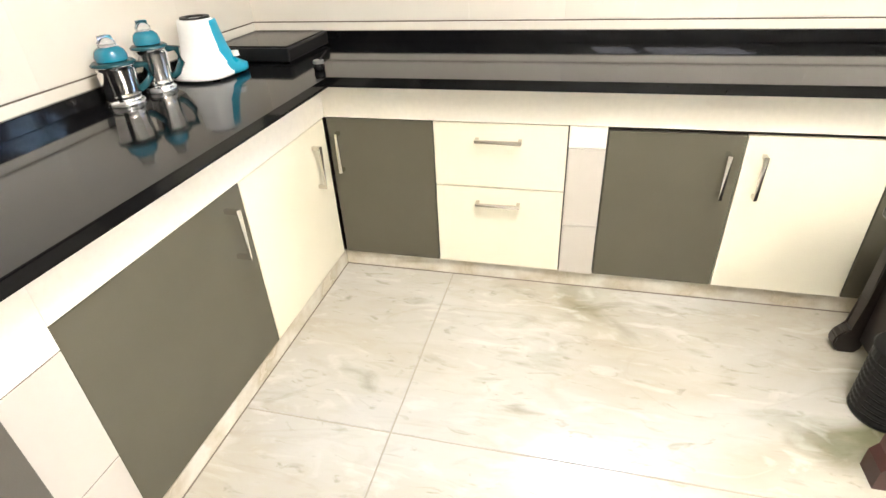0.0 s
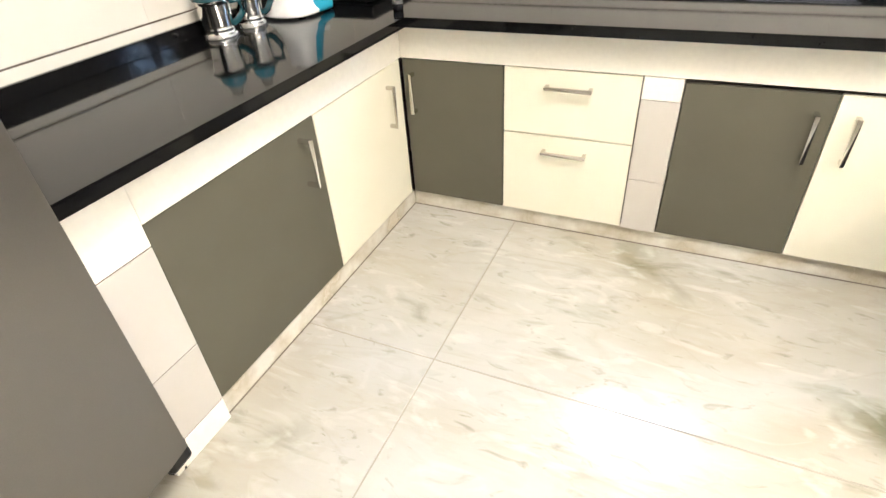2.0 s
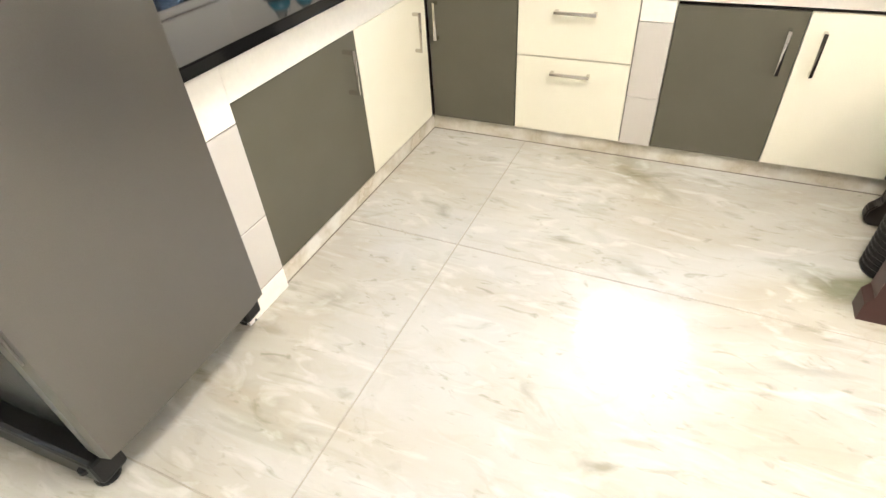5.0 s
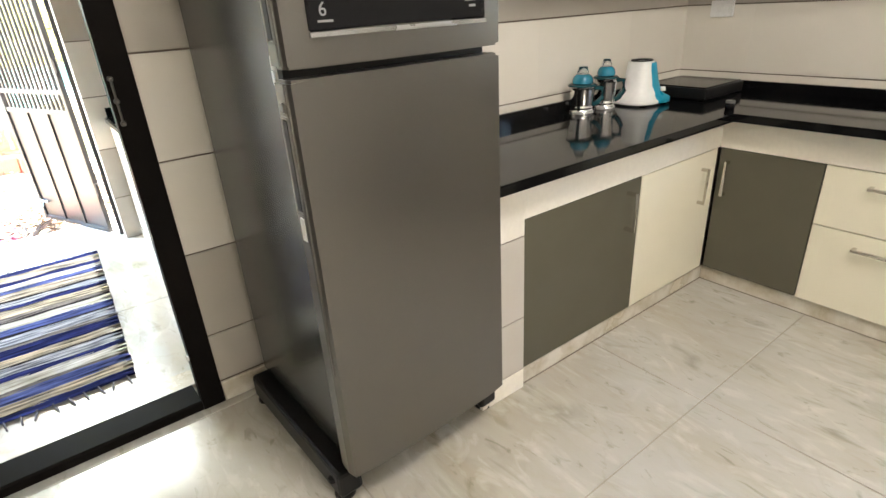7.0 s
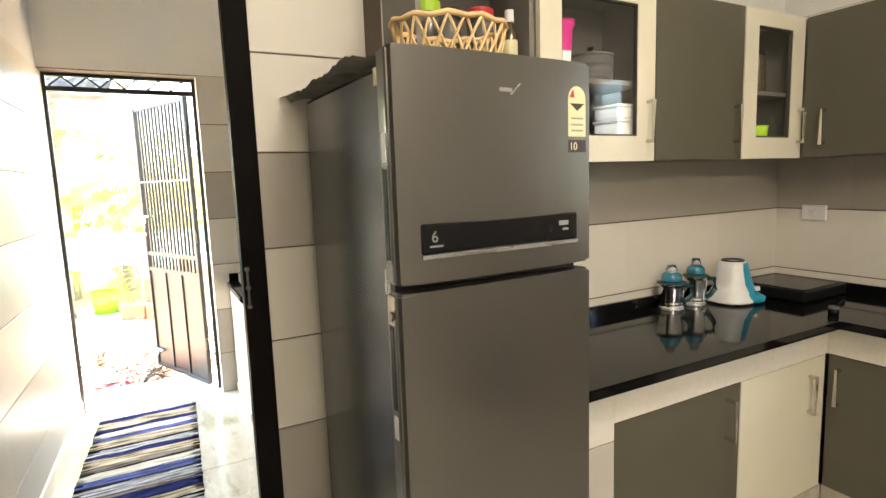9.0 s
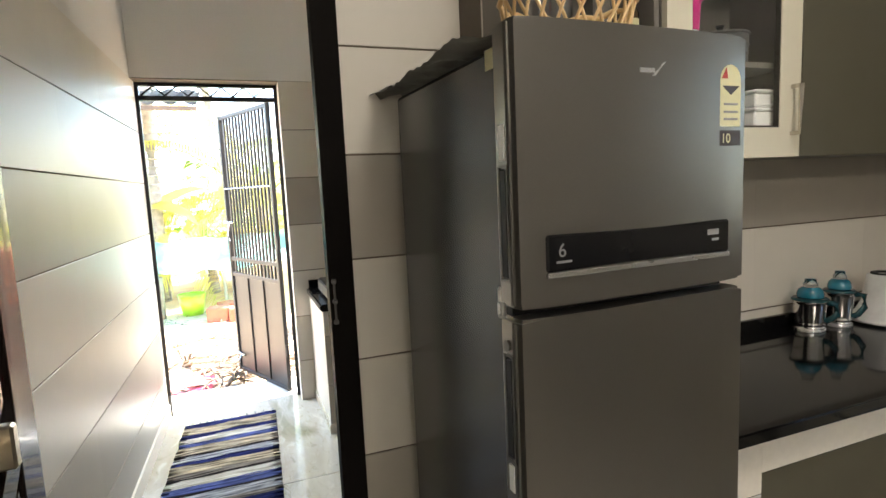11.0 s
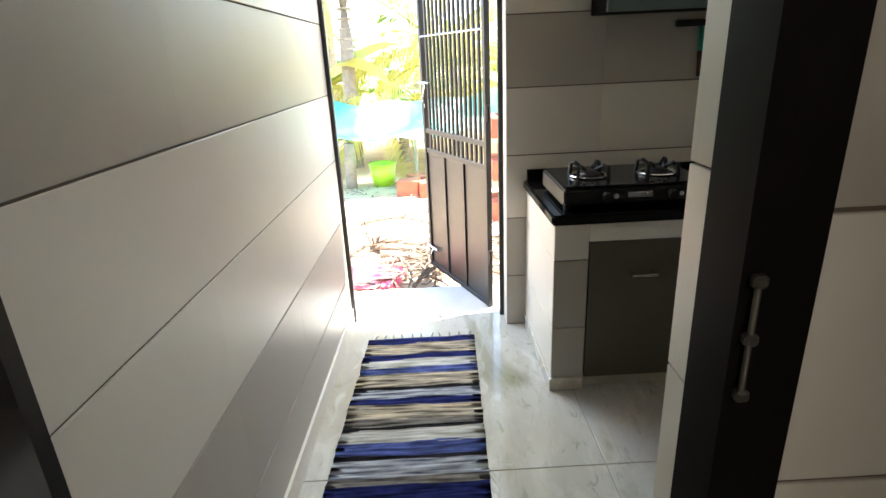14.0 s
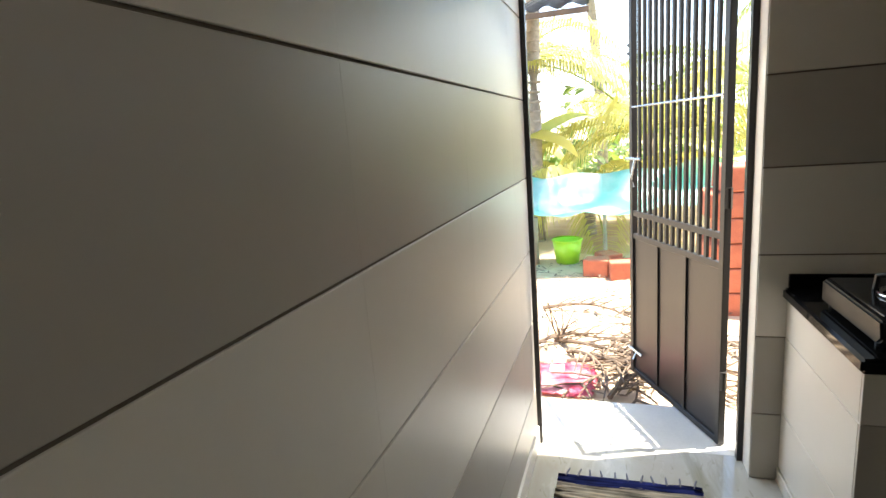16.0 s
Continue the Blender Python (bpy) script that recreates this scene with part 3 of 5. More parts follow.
gate_part("bolt_handle", tube([(L - 0.08, 0.02, 0.14), (L - 0.08, 0.04, 0.10)], 0.006), SILVER, parent=bolt2)
for z in (1.68, 1.72):
    gate_part("lug", box(L, L + 0.03, -0.01, 0.01, z, z + 0.014))
for z in (0.25, 1.0, 1.75):
    gate_part("hinge", tube([(0.0, 0.0, z), (0.0, 0.0, z + 0.08)], 0.014))

# window over the work area
win = thing("window_1", (-3.58, 1.17, 1.43), "small aluminium window with a clear pane", "window", kind="structure")
for y0, y1, z0, z1 in ((0.824, 0.854, 1.43, 2.06), (1.484, 1.514, 1.43, 2.06), (0.854, 1.484, 1.43, 1.46), (0.854, 1.484, 2.03, 2.06)):
    part("window_frame", box(-3.61, -3.56, y0, y1, z0, z1), ALU, win)
pane = part("pane", box(-3.588, -3.582, 0.854, 1.484, 1.46, 2.03), PANE, win)
pane.visible_shadow = False


# louvred window over the worktop
lv = thing("window_2", (0.265, 2.32, 1.14), "louvred kitchen window with frosted glass blades", "window", kind="structure")
for x0, x1, z0, z1 in ((-0.018, 0.020, 1.142, 2.038), (0.510, 0.548, 1.142, 2.038), (0.020, 0.510, 1.142, 1.180), (0.020, 0.510, 2.0, 2.038), (0.165, 0.195, 1.180, 2.0)):
    part("window_frame", box(x0, x1, 2.29, 2.34, z0, z1), ALU, lv)
for x0, x1 in ((0.023, 0.162), (0.198, 0.507)):
    for k in range(8):
        z = 1.235 + 0.101 * k
        part("louvre_blade", prism([(2.295, z - 0.035), (2.299, z - 0.037), (2.337, z + 0.045), (2.333, z + 0.047)], "x", x0, x1), FROST, lv, "frosted glass blade")


# ---- kitchen cabinets ----
def pull(parent, p, q, out, material=CHROME):
    """A flat bow handle from p to q standing off the face along out."""
    p, q, out = Vector(p), Vector(q), Vector(out)
    d = (q - p).normalized()
    side = d.cross(out).normalized() * 0.0058
    own = bmesh.new()

    def slab(c, along, o0, o1):
        vs = []
        for a in (-along, along):
            for s in (-1, 1):
                for o in (o0, o1):
                    vs.append(own.verts.new(c + d * a + side * s + out.normalized() * o))
        for f in ((0, 1, 3, 2), (4, 6, 7, 5), (0, 4, 5, 1), (2, 3, 7, 6), (0, 2, 6, 4), (1, 5, 7, 3)):
            own.faces.new([vs[i] for i in f])
    o = 0.036 if material is CHROME else 0.024
    ends = [[own.verts.new(e + side * sg + out.normalized() * h) for sg, h in ((-1, o), (1, o), (1, hr), (-1, hl))] for e, hl, hr in ((p, o + 0.009, o + 0.003), (q, o + 0.003, o + 0.009))]
    (a0, a1, a2, a3), (b0, b1, b2, b3) = ends
    for f in ((a0, b0, b1, a1), (a1, b1, b2, a2), (a3, a2, b2), (a3, b2, b3), (a0, a3, b3, b0), (a0, a1, a2, a3), (b0, b3, b2, b1)):
        own.faces.new(f)
    slab(p + d * 0.006, 0.006, 0.0, o + 0.0002)
    slab(q - d * 0.006, 0.006, 0.0, o + 0.0002)
    return part("handle", own, material, parent, "chrome bow handle with a diagonally folded bar")


def cabinet_w(y0, y1, z0, z1, face, body_depth, label, material, handle=None, group="kitchen base cabinets"):
    """A base unit of the west run: body behind, one door whose face is x = face."""
    c = thing("base_cabinet", (face - 0.2, (y0 + y1) / 2, 0.0), label, "cabinet", group)
    part("body", box(face - body_depth, face - 0.022, y0, y1, z0, z1), EDGE, c)
    d = part("door", box(face - 0.018, face, y0 + 0.002, y1 - 0.002, z0 + 0.002, z1 - 0.002, 0.0015), material, c)
    if handle:
        pull(d, (face, handle[0], handle[1]), (face, handle[0], handle[2]), (1, 0, 0), handle[3])
    return c


def cabinet_n(x0, x1, z0, z1, face, label, material, handle=None, fronts=1, group="kitchen base cabinets"):
    c = thing("base_cabinet", ((x0 + x1) / 2, face + 0.2, 0.0), label, "cabinet", group)
    part("body", box(x0, x1, face + 0.022, face + 0.46, z0, z1), EDGE, c)
    cuts = [z0, 0.396, z1] if fronts == 2 else [z0, z1]
    for a, b in zip(cuts, cuts[1:]):
        name = "drawer_front" if fronts > 1 else "door"
        d = part(name, box(x0 + 0.002, x1 - 0.002, face, face + 0.018, a + 0.002, b - 0.002, 0.0015), material, c)
        if fronts > 1:
            xm = (x0 + x1) / 2
            pull(d, (xm - 0.078, face, b - 0.058), (xm + 0.078, face, b - 0.058), (0, -1, 0), BRONZE)
        elif handle:
            pull(d, (handle[0], face, handle[1]), (handle[0], face, handle[2]), (0, -1, 0), handle[3])
    return c


FW, FN, ZB, ZT = -0.812, 1.770, 0.074, 0.630
cabinet_w(0.612, 1.222, ZB, ZT, FW, 0.45, "olive grey laminate base cabinet under the black worktop", OLIVE, (1.140, 0.440, 0.590, CHROME))
cabinet_w(1.222, 1.762, ZB, ZT, FW, 0.45, "ivory laminate corner base cabinet under the black worktop", IVORY, (1.652, 0.41, 0.565, BRONZE))
cabinet_n(-0.806, -0.416, ZB, ZT, FN, "olive grey laminate corner base cabinet", OLIVE, (-0.764, 0.43, 0.58, BRONZE))
cabinet_n(-0.416, 0.035, ZB, ZT, FN, "ivory base cabinet with two drawers", IVORY, fronts=2)
cabinet_n(0.156, 0.556, ZB, ZT - 0.010, FN, "olive grey laminate base cabinet", OLIVE, (0.510, 0.42, 0.567, CHROME))
cabinet_n(0.556, 0.956, ZB, ZT - 0.010, FN, "ivory laminate base cabinet", IVORY, (0.612, 0.42, 0.563, BRONZE))
cabinet_n(0.956, 1.50, ZB, ZT - 0.010, FN, "olive grey laminate base cabinet behind the wooden stand", OLIVE)
cabinet_n(1.50, 2.31, ZB, ZT - 0.010, FN, "ivory laminate base cabinet", IVORY)
# piers and plaster band between the units and the slab
pier = thing("base_pier_west", (-1.0, 0.53, 0), "white tiled masonry pier beside the cabinet", "pier", kind="structure")
for z0, z1, m in ((0.0, 0.078, WHITEPL), (0.081, 0.285, GREYTILE), (0.288, 0.577, GREYTILE), (0.580, 0.757, WHITEPL)):
    part("tile", box(-1.31, -0.806, 0.42, 0.6105, z0, z1, 0.0015), m, pier)
part("bed", box(-1.305, -0.8085, 0.423, 0.608, 0.002, 0.755), GROUT, pier)
pier = thing("base_pier_north", (0.095, 2.0, 0), "light grey tiled strip between two cabinets", "pier", kind="structure")
for z0, z1, m in ((0.074, 0.272, GREYTILE), (0.274, 0.555, GREYTILE), (0.557, 0.630, WHITEPL)):
    part("tile", box(0.037, 0.154, 1.768, 2.2, z0, z1, 0.0015), m, pier)
tagged(link("trim_west", box(-1.31, FW + 0.004, 0.612, 1.773, 0.632, 0.757, 0.001), WHITEPL), "white plaster band under the worktop", "trim", kind="structure")
tagged(link("trim_north", box(FW + 0.005, 2.31, FN - 0.004, 2.25, 0.632, 0.757, 0.001), WHITEPL), "cream plaster band under the worktop", "trim", kind="structure")
tagged(link("baseboard_west", box(-1.31, FW - 0.008, 0.612, 1.80, 0.002, 0.066, 0.002), MARBLE_EDGE), "pale marble plinth under the cabinets", "plinth", kind="structure")
tagged(link("baseboard_north", box(FW - 0.007, 2.31, FN + 0.022, 2.24, 0.002, 0.066, 0.002), MARBLE_EDGE), "pale veined marble plinth under the cabinets", "plinth", kind="structure")

tagged(link("trim_floor_west", box(-1.30, FW - 0.0055, 0.613, 1.80, 0.0, 0.0018), GROUT), "brown dirt line along the plinth", "joint", kind="structure")
tagged(link("trim_floor_north", box(FW - 0.005, 2.31, FN + 0.0195, 2.23, 0.0, 0.0018), GROUT), "brown dirt line along the plinth", "joint", kind="structure")

# polished worktop and upstand
top = thing("worktop", (-1.0, 1.9, 0.758), "polished black granite worktop in an L shape", "worktop")
bm = prism([(-1.308, 0.42), (-0.738, 0.42), (-0.738, 1.690), (2.315, 1.690), (2.315, 2.248), (-1.308, 2.248)], "z", 0.758, 0.790)
bmesh.ops.bevel(bm, geom=[e for e in bm.edges], offset=0.004, segments=2, affect="EDGES")
part("slab", bm, GRANITE, top)
part("upstand", box(-1.309, -1.291, 0.42, 2.229, 0.790, 0.834, 0.002), GRANITE, top, "black granite upstand")
part("upstand", box(-1.309, 2.315, 2.231, 2.249, 0.790, 0.834, 0.002), GRANITE, top, "black granite upstand")

# ---- refrigerator ----
fr = thing("refrigerator", (-1.05, 0.17, 0.10), "grey steel two-door refrigerator with dark textured sides", "refrigerator")
FX, FY0, FY1 = -0.715, -0.112, 0.434
part("body", box(-1.40, -0.80, -0.078, 0.424, 0.105, 1.615, 0.012, 2), FSIDE, fr, "dark textured side panels")


def fridge_door(z0, z1, name):
    n, out = 10, []
    for k in range(n + 1):
        u = k / n
        out.append((FX - 0.006 * (2 * u - 1) ** 2, FY0 + 0.006 + (FY1 - FY0 - 0.012) * u))
    outline = [(-0.788, FY0 + 0.004), (-0.745, FY0)] + out[:] + [(-0.745, FY1), (-0.788, FY1 - 0.004)]
    bm = prism(outline, "z", z0, z1)
    bmesh.ops.bevel(bm, geom=[e for e in bm.edges if abs(e.verts[0].co.z - e.verts[1].co.z) < 1e-4], offset=0.006, segments=2, affect="EDGES")
    return part(name, bm, INOX, fr)


low = fridge_door(0.138, 1.128, "lower_door")
up = fridge_door(1.146, 1.632, "freezer_door")
for d, z0, z1 in ((low, 0.866, 1.054), (up, 1.198, 1.388)):
    grip = part("grip_recess", box(-0.771, -0.748, FY0 - 0.002, FY0 + 0.012, z0, z1, 0.003), BLACK, d, "black recessed grip")
    part("grip_surround", ring_y(-0.776, -0.743, FY0 - 0.0015, FY0 + 0.010, z0 - 0.007, z1 + 0.007, 0.0045), INOX, grip)
for d, z0, z1 in ((low, 0.800, 0.852), (up, 1.402, 1.462)):
    part("edge_label", box(-0.770, -0.752, FY0 - 0.0016, FY0 + 0.006, z0, z1, 0.001), WHITEP, d, "small white paper label")
part("lock", tube([(-0.760, FY0 - 0.004, 1.077), (-0.760, FY0 + 0.01, 1.077)], 0.010, 14), INOX, low, "round key lock")
part("door_filler", box(-0.784, -0.762, FY0 + 0.012, FY1 - 0.02, 1.1275, 1.1465), BLACK, up, "black gap between the doors")
for d, z0, z1 in ((low, 0.46, 1.12), (up, 1.153, 1.625)):
    part("edge_strip", box(-0.7365, -0.7335, FY0 - 0.0012, FY0 + 0.006, z0, z1, 0.0008), INOX, d, "thin bright edge strip")
part("gasket", box(-0.80, -0.786, -0.088, 0.420, 0.14, 1.60), BLACK, fr)
pan = part("display_panel", box(FX - 0.03, FX + 0.0015, -0.056, 0.382, 1.207, 1.272, 0.004), PANEL, up, "glossy dark control panel")
part("panel_trim", box(FX - 0.03, FX + 0.003, -0.056, 0.382, 1.197, 1.2065, 0.001), SILVER, up)
FACE = Matrix(((0, 0, 1, 0), (1, 0, 0, 0), (0, 1, 0, 0), (0, 0, 0, 1)))
words("6", 0.034, INKGREY, pan, Matrix.Translation((FX + 0.0017, -0.034, 1.233)) @ FACE)
part("caption_bar", box(FX + 0.001, FX + 0.0022, -0.038, -0.006, 1.222, 1.226), INKGREY, pan)
part("caption_bar", box(FX + 0.001, FX + 0.0022, 0.320, 0.350, 1.244, 1.255), INKGREY, pan)
part("caption_bar", box(FX + 0.001, FX + 0.0022, 0.332, 0.350, 1.232, 1.237), INKGREY, pan)
part("badge", box(FX - 0.006, FX + 0.001, 0.150, 0.186, 1.550, 1.560, 0.001), SILVER, up, "small dull silver badge")
part("badge_swoosh", prism([(0.178, 1.545), (0.186, 1.545), (0.212, 1.572), (0.204, 1.568)], "x", FX - 0.006, FX + 0.0012), SILVER, up)
bm = prism([(0.356 + 0.0285 + 0.0285 * math.cos(a), 1.545 + 0.03 * math.sin(a)) for a in [math.pi * k / 10 for k in range(11)]] + [(0.356, 1.456), (0.413, 1.456)], "x", FX - 0.014, FX - 0.003)
stick = part("energy_sticker", bm, LABEL, up, "arched cream energy sticker")
part("sticker_mark", prism([(0.360, 1.548), (0.372, 1.568), (0.376, 1.548)], "x", FX - 0.012, FX - 0.002), INKRED, stick)
part("sticker_mark", prism([(0.362, 1.534), (0.408, 1.534), (0.385, 1.517)], "x", FX - 0.012, FX - 0.002), INKDARK, stick)
for z in (1.468, 1.482, 1.497):
    part("sticker_mark", box(FX - 0.012, FX - 0.002, 0.366, 0.404, z, z + 0.004), INKGREY, stick)
tag = part("warranty_sticker", box(FX - 0.014, FX - 0.003, 0.356, 0.414, 1.418, 1.448), INKDARK, up, "dark warranty sticker")
words("10", 0.026, LABEL, tag, Matrix.Translation((FX - 0.0024, 0.359, 1.424)) @ FACE)
part("hinge_cover", box(-0.80, -0.74, 0.37, 0.42, 1.615, 1.636, 0.004), BLACK, fr)

std = thing("fridge_stand", (-1.08, 0.17, 0.0), "black plastic rolling stand under the refrigerator", "stand")
for y0, y1 in ((-0.128, -0.055), (0.40, 0.47)):
    part("side_rail", box(-1.40, -0.792, y0, y1, 0.014, 0.100, 0.012, 2), BLACK, std)
for x0, x1 in ((-1.395, -1.33), (-0.88, -0.80)):
    part("cross_rail", box(x0, x1, -0.055, 0.40, 0.045, 0.095, 0.01, 2), BLACK, std)
for x in (-1.37, -0.825):
    for y in (-0.10, 0.435):
        part("foot", lathe([(0, 0), (0.03, 0), (0.03, 0.008), (0.026, 0.016), (0, 0.016)], 16, (x, y, 0)), BLACK, std)
part("brake_knob", lathe([(0, 0), (0.012, 0), (0.012, 0.012), (0, 0.014)], 12, (-0.83, -0.128, 0.06)), BLACK, std)


# ---- wall cabinets ----
def upper_w(y0, y1, label, kind_, z0=1.405, z1=1.985, handle_y=None):
    X = -1.05
    c = thing("wall_cabinet", (-1.18, (y0 + y1) / 2, z0), label, "cabinet", "kitchen wall cabinets")
    # carcass and shelf carry the inner shade in their colour
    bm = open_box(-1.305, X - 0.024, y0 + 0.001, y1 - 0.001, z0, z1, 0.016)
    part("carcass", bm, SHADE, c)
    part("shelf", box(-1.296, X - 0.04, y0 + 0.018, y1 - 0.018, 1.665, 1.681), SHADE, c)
    if kind_ == "solid":
        d = part("door", box(X - 0.02, X, y0 + 0.002, y1 - 0.002, z0, z1, 0.0015), OLIVE, c)
    elif kind_ == "glass":
        m = 0.085
        bm = ring_x(X - 0.02, X, y0 + 0.002, y1 - 0.002, z0, z1, m, 0.06)
        d = part("door", bm, IVORY, c, "ivory glazed door")
        bm = ring_x(X - 0.019, X - 0.003, y0 + m - 0.001, y1 - m + 0.001, z0 + m - 0.001, z1 - 0.059, 0.007)
        part("bead", bm, EDGE, d)
        g = part("pane", box(X - 0.014, X - 0.010, y0 + m + 0.003, y1 - m - 0.003, z0 + m + 0.003, z1 - 0.063), PANE, d)
        g.visible_shadow = False
    if kind_ != "open" and handle_y:
        pull(d, (X, handle_y, 1.466), (X, handle_y, 1.612), (1, 0, 0), BRONZE)
    return c


upper_w(0.142, 0.542, "open dark shelf unit above the refrigerator", "open")
upper_w(0.544, 1.050, "ivory wall cabinet with a glazed door", "glass", handle_y=1.012)
upper_w(1.052, 1.545, "olive grey laminate wall cabinet", "solid", handle_y=1.497)
upper_w(1.547, 1.955, "ivory wall cabinet with a narrow glazed door", "glass", handle_y=1.925)
for x0, x1, m, lab in ((-1.30, -0.55, OLIVE, "olive grey corner wall cabinet"), (-0.548, -0.06, IVORY, "ivory wall cabinet on the tiled wall")):
    c = thing("wall_cabinet", ((x0 + x1) / 2, 2.1, 1.405), lab, "cabinet", "kitchen wall cabinets")
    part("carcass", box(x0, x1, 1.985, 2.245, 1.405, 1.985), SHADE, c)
    d = part("door", box(max(x0, -1.046), x1 - 0.002, 1.957, 1.977, 1.405, 1.985, 0.0015), m, c)
    pull(d, (max(x0, -1.046) + 0.085, 1.957, 1.455), (max(x0, -1.046) + 0.085, 1.957, 1.60), (0, -1, 0), BRONZE)

# ---- work area: stove counter ----
c2 = thing("stove_counter_base", (-3.18, 0.4, 0), "cream tiled masonry base of the stove counter", "counter", kind="structure")
part("masonry", box(-3.483, -2.895, -0.121, -0.004, 0, 0.709), GROUT, c2)
part("masonry", box(-3.483, -2.91, -0.004, 1.95, 0, 0.05), MARBLE_EDGE, c2)
for z0, z1, m in ((0.058, 0.282, TAUPE), (0.285, 0.566, TAUPE), (0.569, 0.709, CREAM)):
    part("tile", box(-2.896, -2.885, -0.131, -0.002, z0, z1, 0.001), m, c2)
    part("tile", box(-3.482, -2.8965, -0.1315, -0.121, z0, z1, 0.001), CREAM, c2)
part("skirting", box(-3.482, -2.878, -0.139, -0.0, 0.0, 0.055, 0.003), MARBLE_EDGE, c2, "pale marble skirting")
part("band", box(-3.4, -2.885, 0.0, 1.95, 0.638, 0.709, 0.001), WHITEPL, c2)
for y0, y1, m, lab in ((0.002, 0.482, OLIVE, "dark olive cabinet under the stove"), (0.484, 0.96, IVORY, "ivory cabinet beside the stove cabinet"), (0.962, 1.44, OLIVE, "dark olive cabinet further along the counter"), (1.442, 1.94, IVORY, "ivory cabinet at the counter end")):
    c = thing("base_cabinet", (-3.1, (y0 + y1) / 2, 0.0), lab, "cabinet", "stove counter cabinets")
    part("body", box(-3.40, -2.905, y0, y1, 0.052, 0.636), EDGE, c)
    d = part("door", box(-2.903, -2.885, y0 + 0.002, y1 - 0.002, 0.054, 0.634, 0.0015), m, c)
    pull(d, (-2.885, (y0 + y1) / 2 - 0.085, 0.508), (-2.885, (y0 + y1) / 2 + 0.01, 0.508), (1, 0, 0), CHROME)
part("knob", lathe([(0, 0), (0.01, 0), (0.008, 0.012), (0, 0.014)], 10, (-2.875, 0.455, 0.30)), CHROME, bpy.data.objects["base_cabinet.008"])
bm = prism([(-3.482, -0.147), (-2.862, -0.147), (-2.862, 1.955), (-3.482, 1.955)], "z", 0.711, 0.751)
bmesh.ops.bevel(bm, geom=bm.edges[:], offset=0.008, segments=2, affect="EDGES")
slab2 = thing("stove_worktop", (-3.17, 0.9, 0.711), "polished black granite worktop under the stove", "worktop")
part("slab", bm, GRANITE, slab2)
part("upstand", box(-3.483, -3.465, -0.131, 1.95, 0.751, 0.80, 0.002), GRANITE, slab2)
tagged(link("baseboard_passage", prism([(-1.602, -1.090), (-3.60, -1.0345), (-3.60, -1.0225), (-1.602, -1.077)], "z", 0.0, 0.083), WHITEPL), "white skirting along the passage wall", "skirting", kind="structure")

# ---- things on the worktop ----
def mixer_jar(x, y, h, r, name_label):
    j = thing("mixer_jar", (x, y, 0.79), name_label, "mixer jar", "steel mixer jars")
    prof = [(0, 0), (r * 0.95, 0), (r * 0.98, 0.008), (r * 0.86, 0.014), (r * 0.84, 0.022), (r * 0.88, 0.026)]
    for k in range(9):
        prof.append((r * (0.86 + 0.16 * k / 8), 0.028 + (h - 0.028) * k / 8))
    prof += [(r * 1.05, h), (r * 1.05, h + 0.004), (r * 0.98, h + 0.004), (0, h + 0.002)]
    part("body", lathe(prof, 36, (x, y, 0.79)), STEEL, j, "mirror polished steel body", smooth=True)
    part("collar", lathe([(r * 0.97, 0), (r * 0.99, 0.009), (r * 0.87, 0.013)], 36, (x, y, 0.7905)), SILVER, j, smooth=True)
    part("lid_rim", lathe([(0, h + 0.004), (r * 1.12, h + 0.004), (r * 1.14, h + 0.008), (r * 1.02, h + 0.013), (0, h + 0.013)], 36, (x, y, 0.79)), JARTEAL, j, "dark teal lid rim", smooth=True)
    dome = [(r * 0.80, h + 0.016), (r * 0.82, h + 0.028), (r * 0.72, h + 0.042), (r * 0.55, h + 0.050), (r * 0.42, h + 0.052), (r * 0.42, h + 0.052)]
    lid = part("lid_dome", lathe(dome + [(0, h + 0.052)], 36, (x, y, 0.79)), TEALGLASS, j, "teal domed lid", smooth=True)
    part("lid_cap", lathe([(r * 0.45, h + 0.052), (r * 0.45, h + 0.064), (r * 0.36, h + 0.068), (r * 0.34, h + 0.080), (0, h + 0.081)], 28, (x, y, 0.79)), CLEAR, lid, "clear measuring cap", smooth=True)
    bm = bmesh.new()
    a = radians(38)
    d = Vector((math.cos(a), math.sin(a), 0))
    pts = [Vector((x, y, 0.79 + h - 0.004)) + d * r, Vector((x, y, 0.79 + h - 0.006)) + d * (r + 0.028), Vector((x, y, 0.79 + h * 0.6)) + d * (r + 0.030), Vector((x, y, 0.79 + 0.045)) + d * (r + 0.012), Vector((x, y, 0.79 + 0.035)) + d * (r * 0.88)]
    tube(pts, 0.0105, 8, bm)
    part("handle", bm, JARTEAL, j, "dark teal handle", smooth=True)
    return j


mixer_jar(-1.218, 1.362, 0.106, 0.052, "polished steel mixer jar with teal domed lid on the worktop")
mixer_jar(-1.208, 1.502, 0.122, 0.046, "taller polished steel mixer jar with teal domed lid")

mx = thing("mixer_grinder", (-1.15, 1.70, 0.79), "white and teal mixer grinder motor on the worktop", "mixer")


def loft(rings):
    own = bmesh.new()
    rs = [[own.verts.new(p) for p in ring] for ring in rings]
    n = len(rs[0])
    for a, b in zip(rs, rs[1:]):
        for i in range(n):
            own.faces.new((a[i], a[(i + 1) % n], b[(i + 1) % n], b[i]))
    own.faces.new(rs[0])
    own.faces.new(rs[-1])
    return own


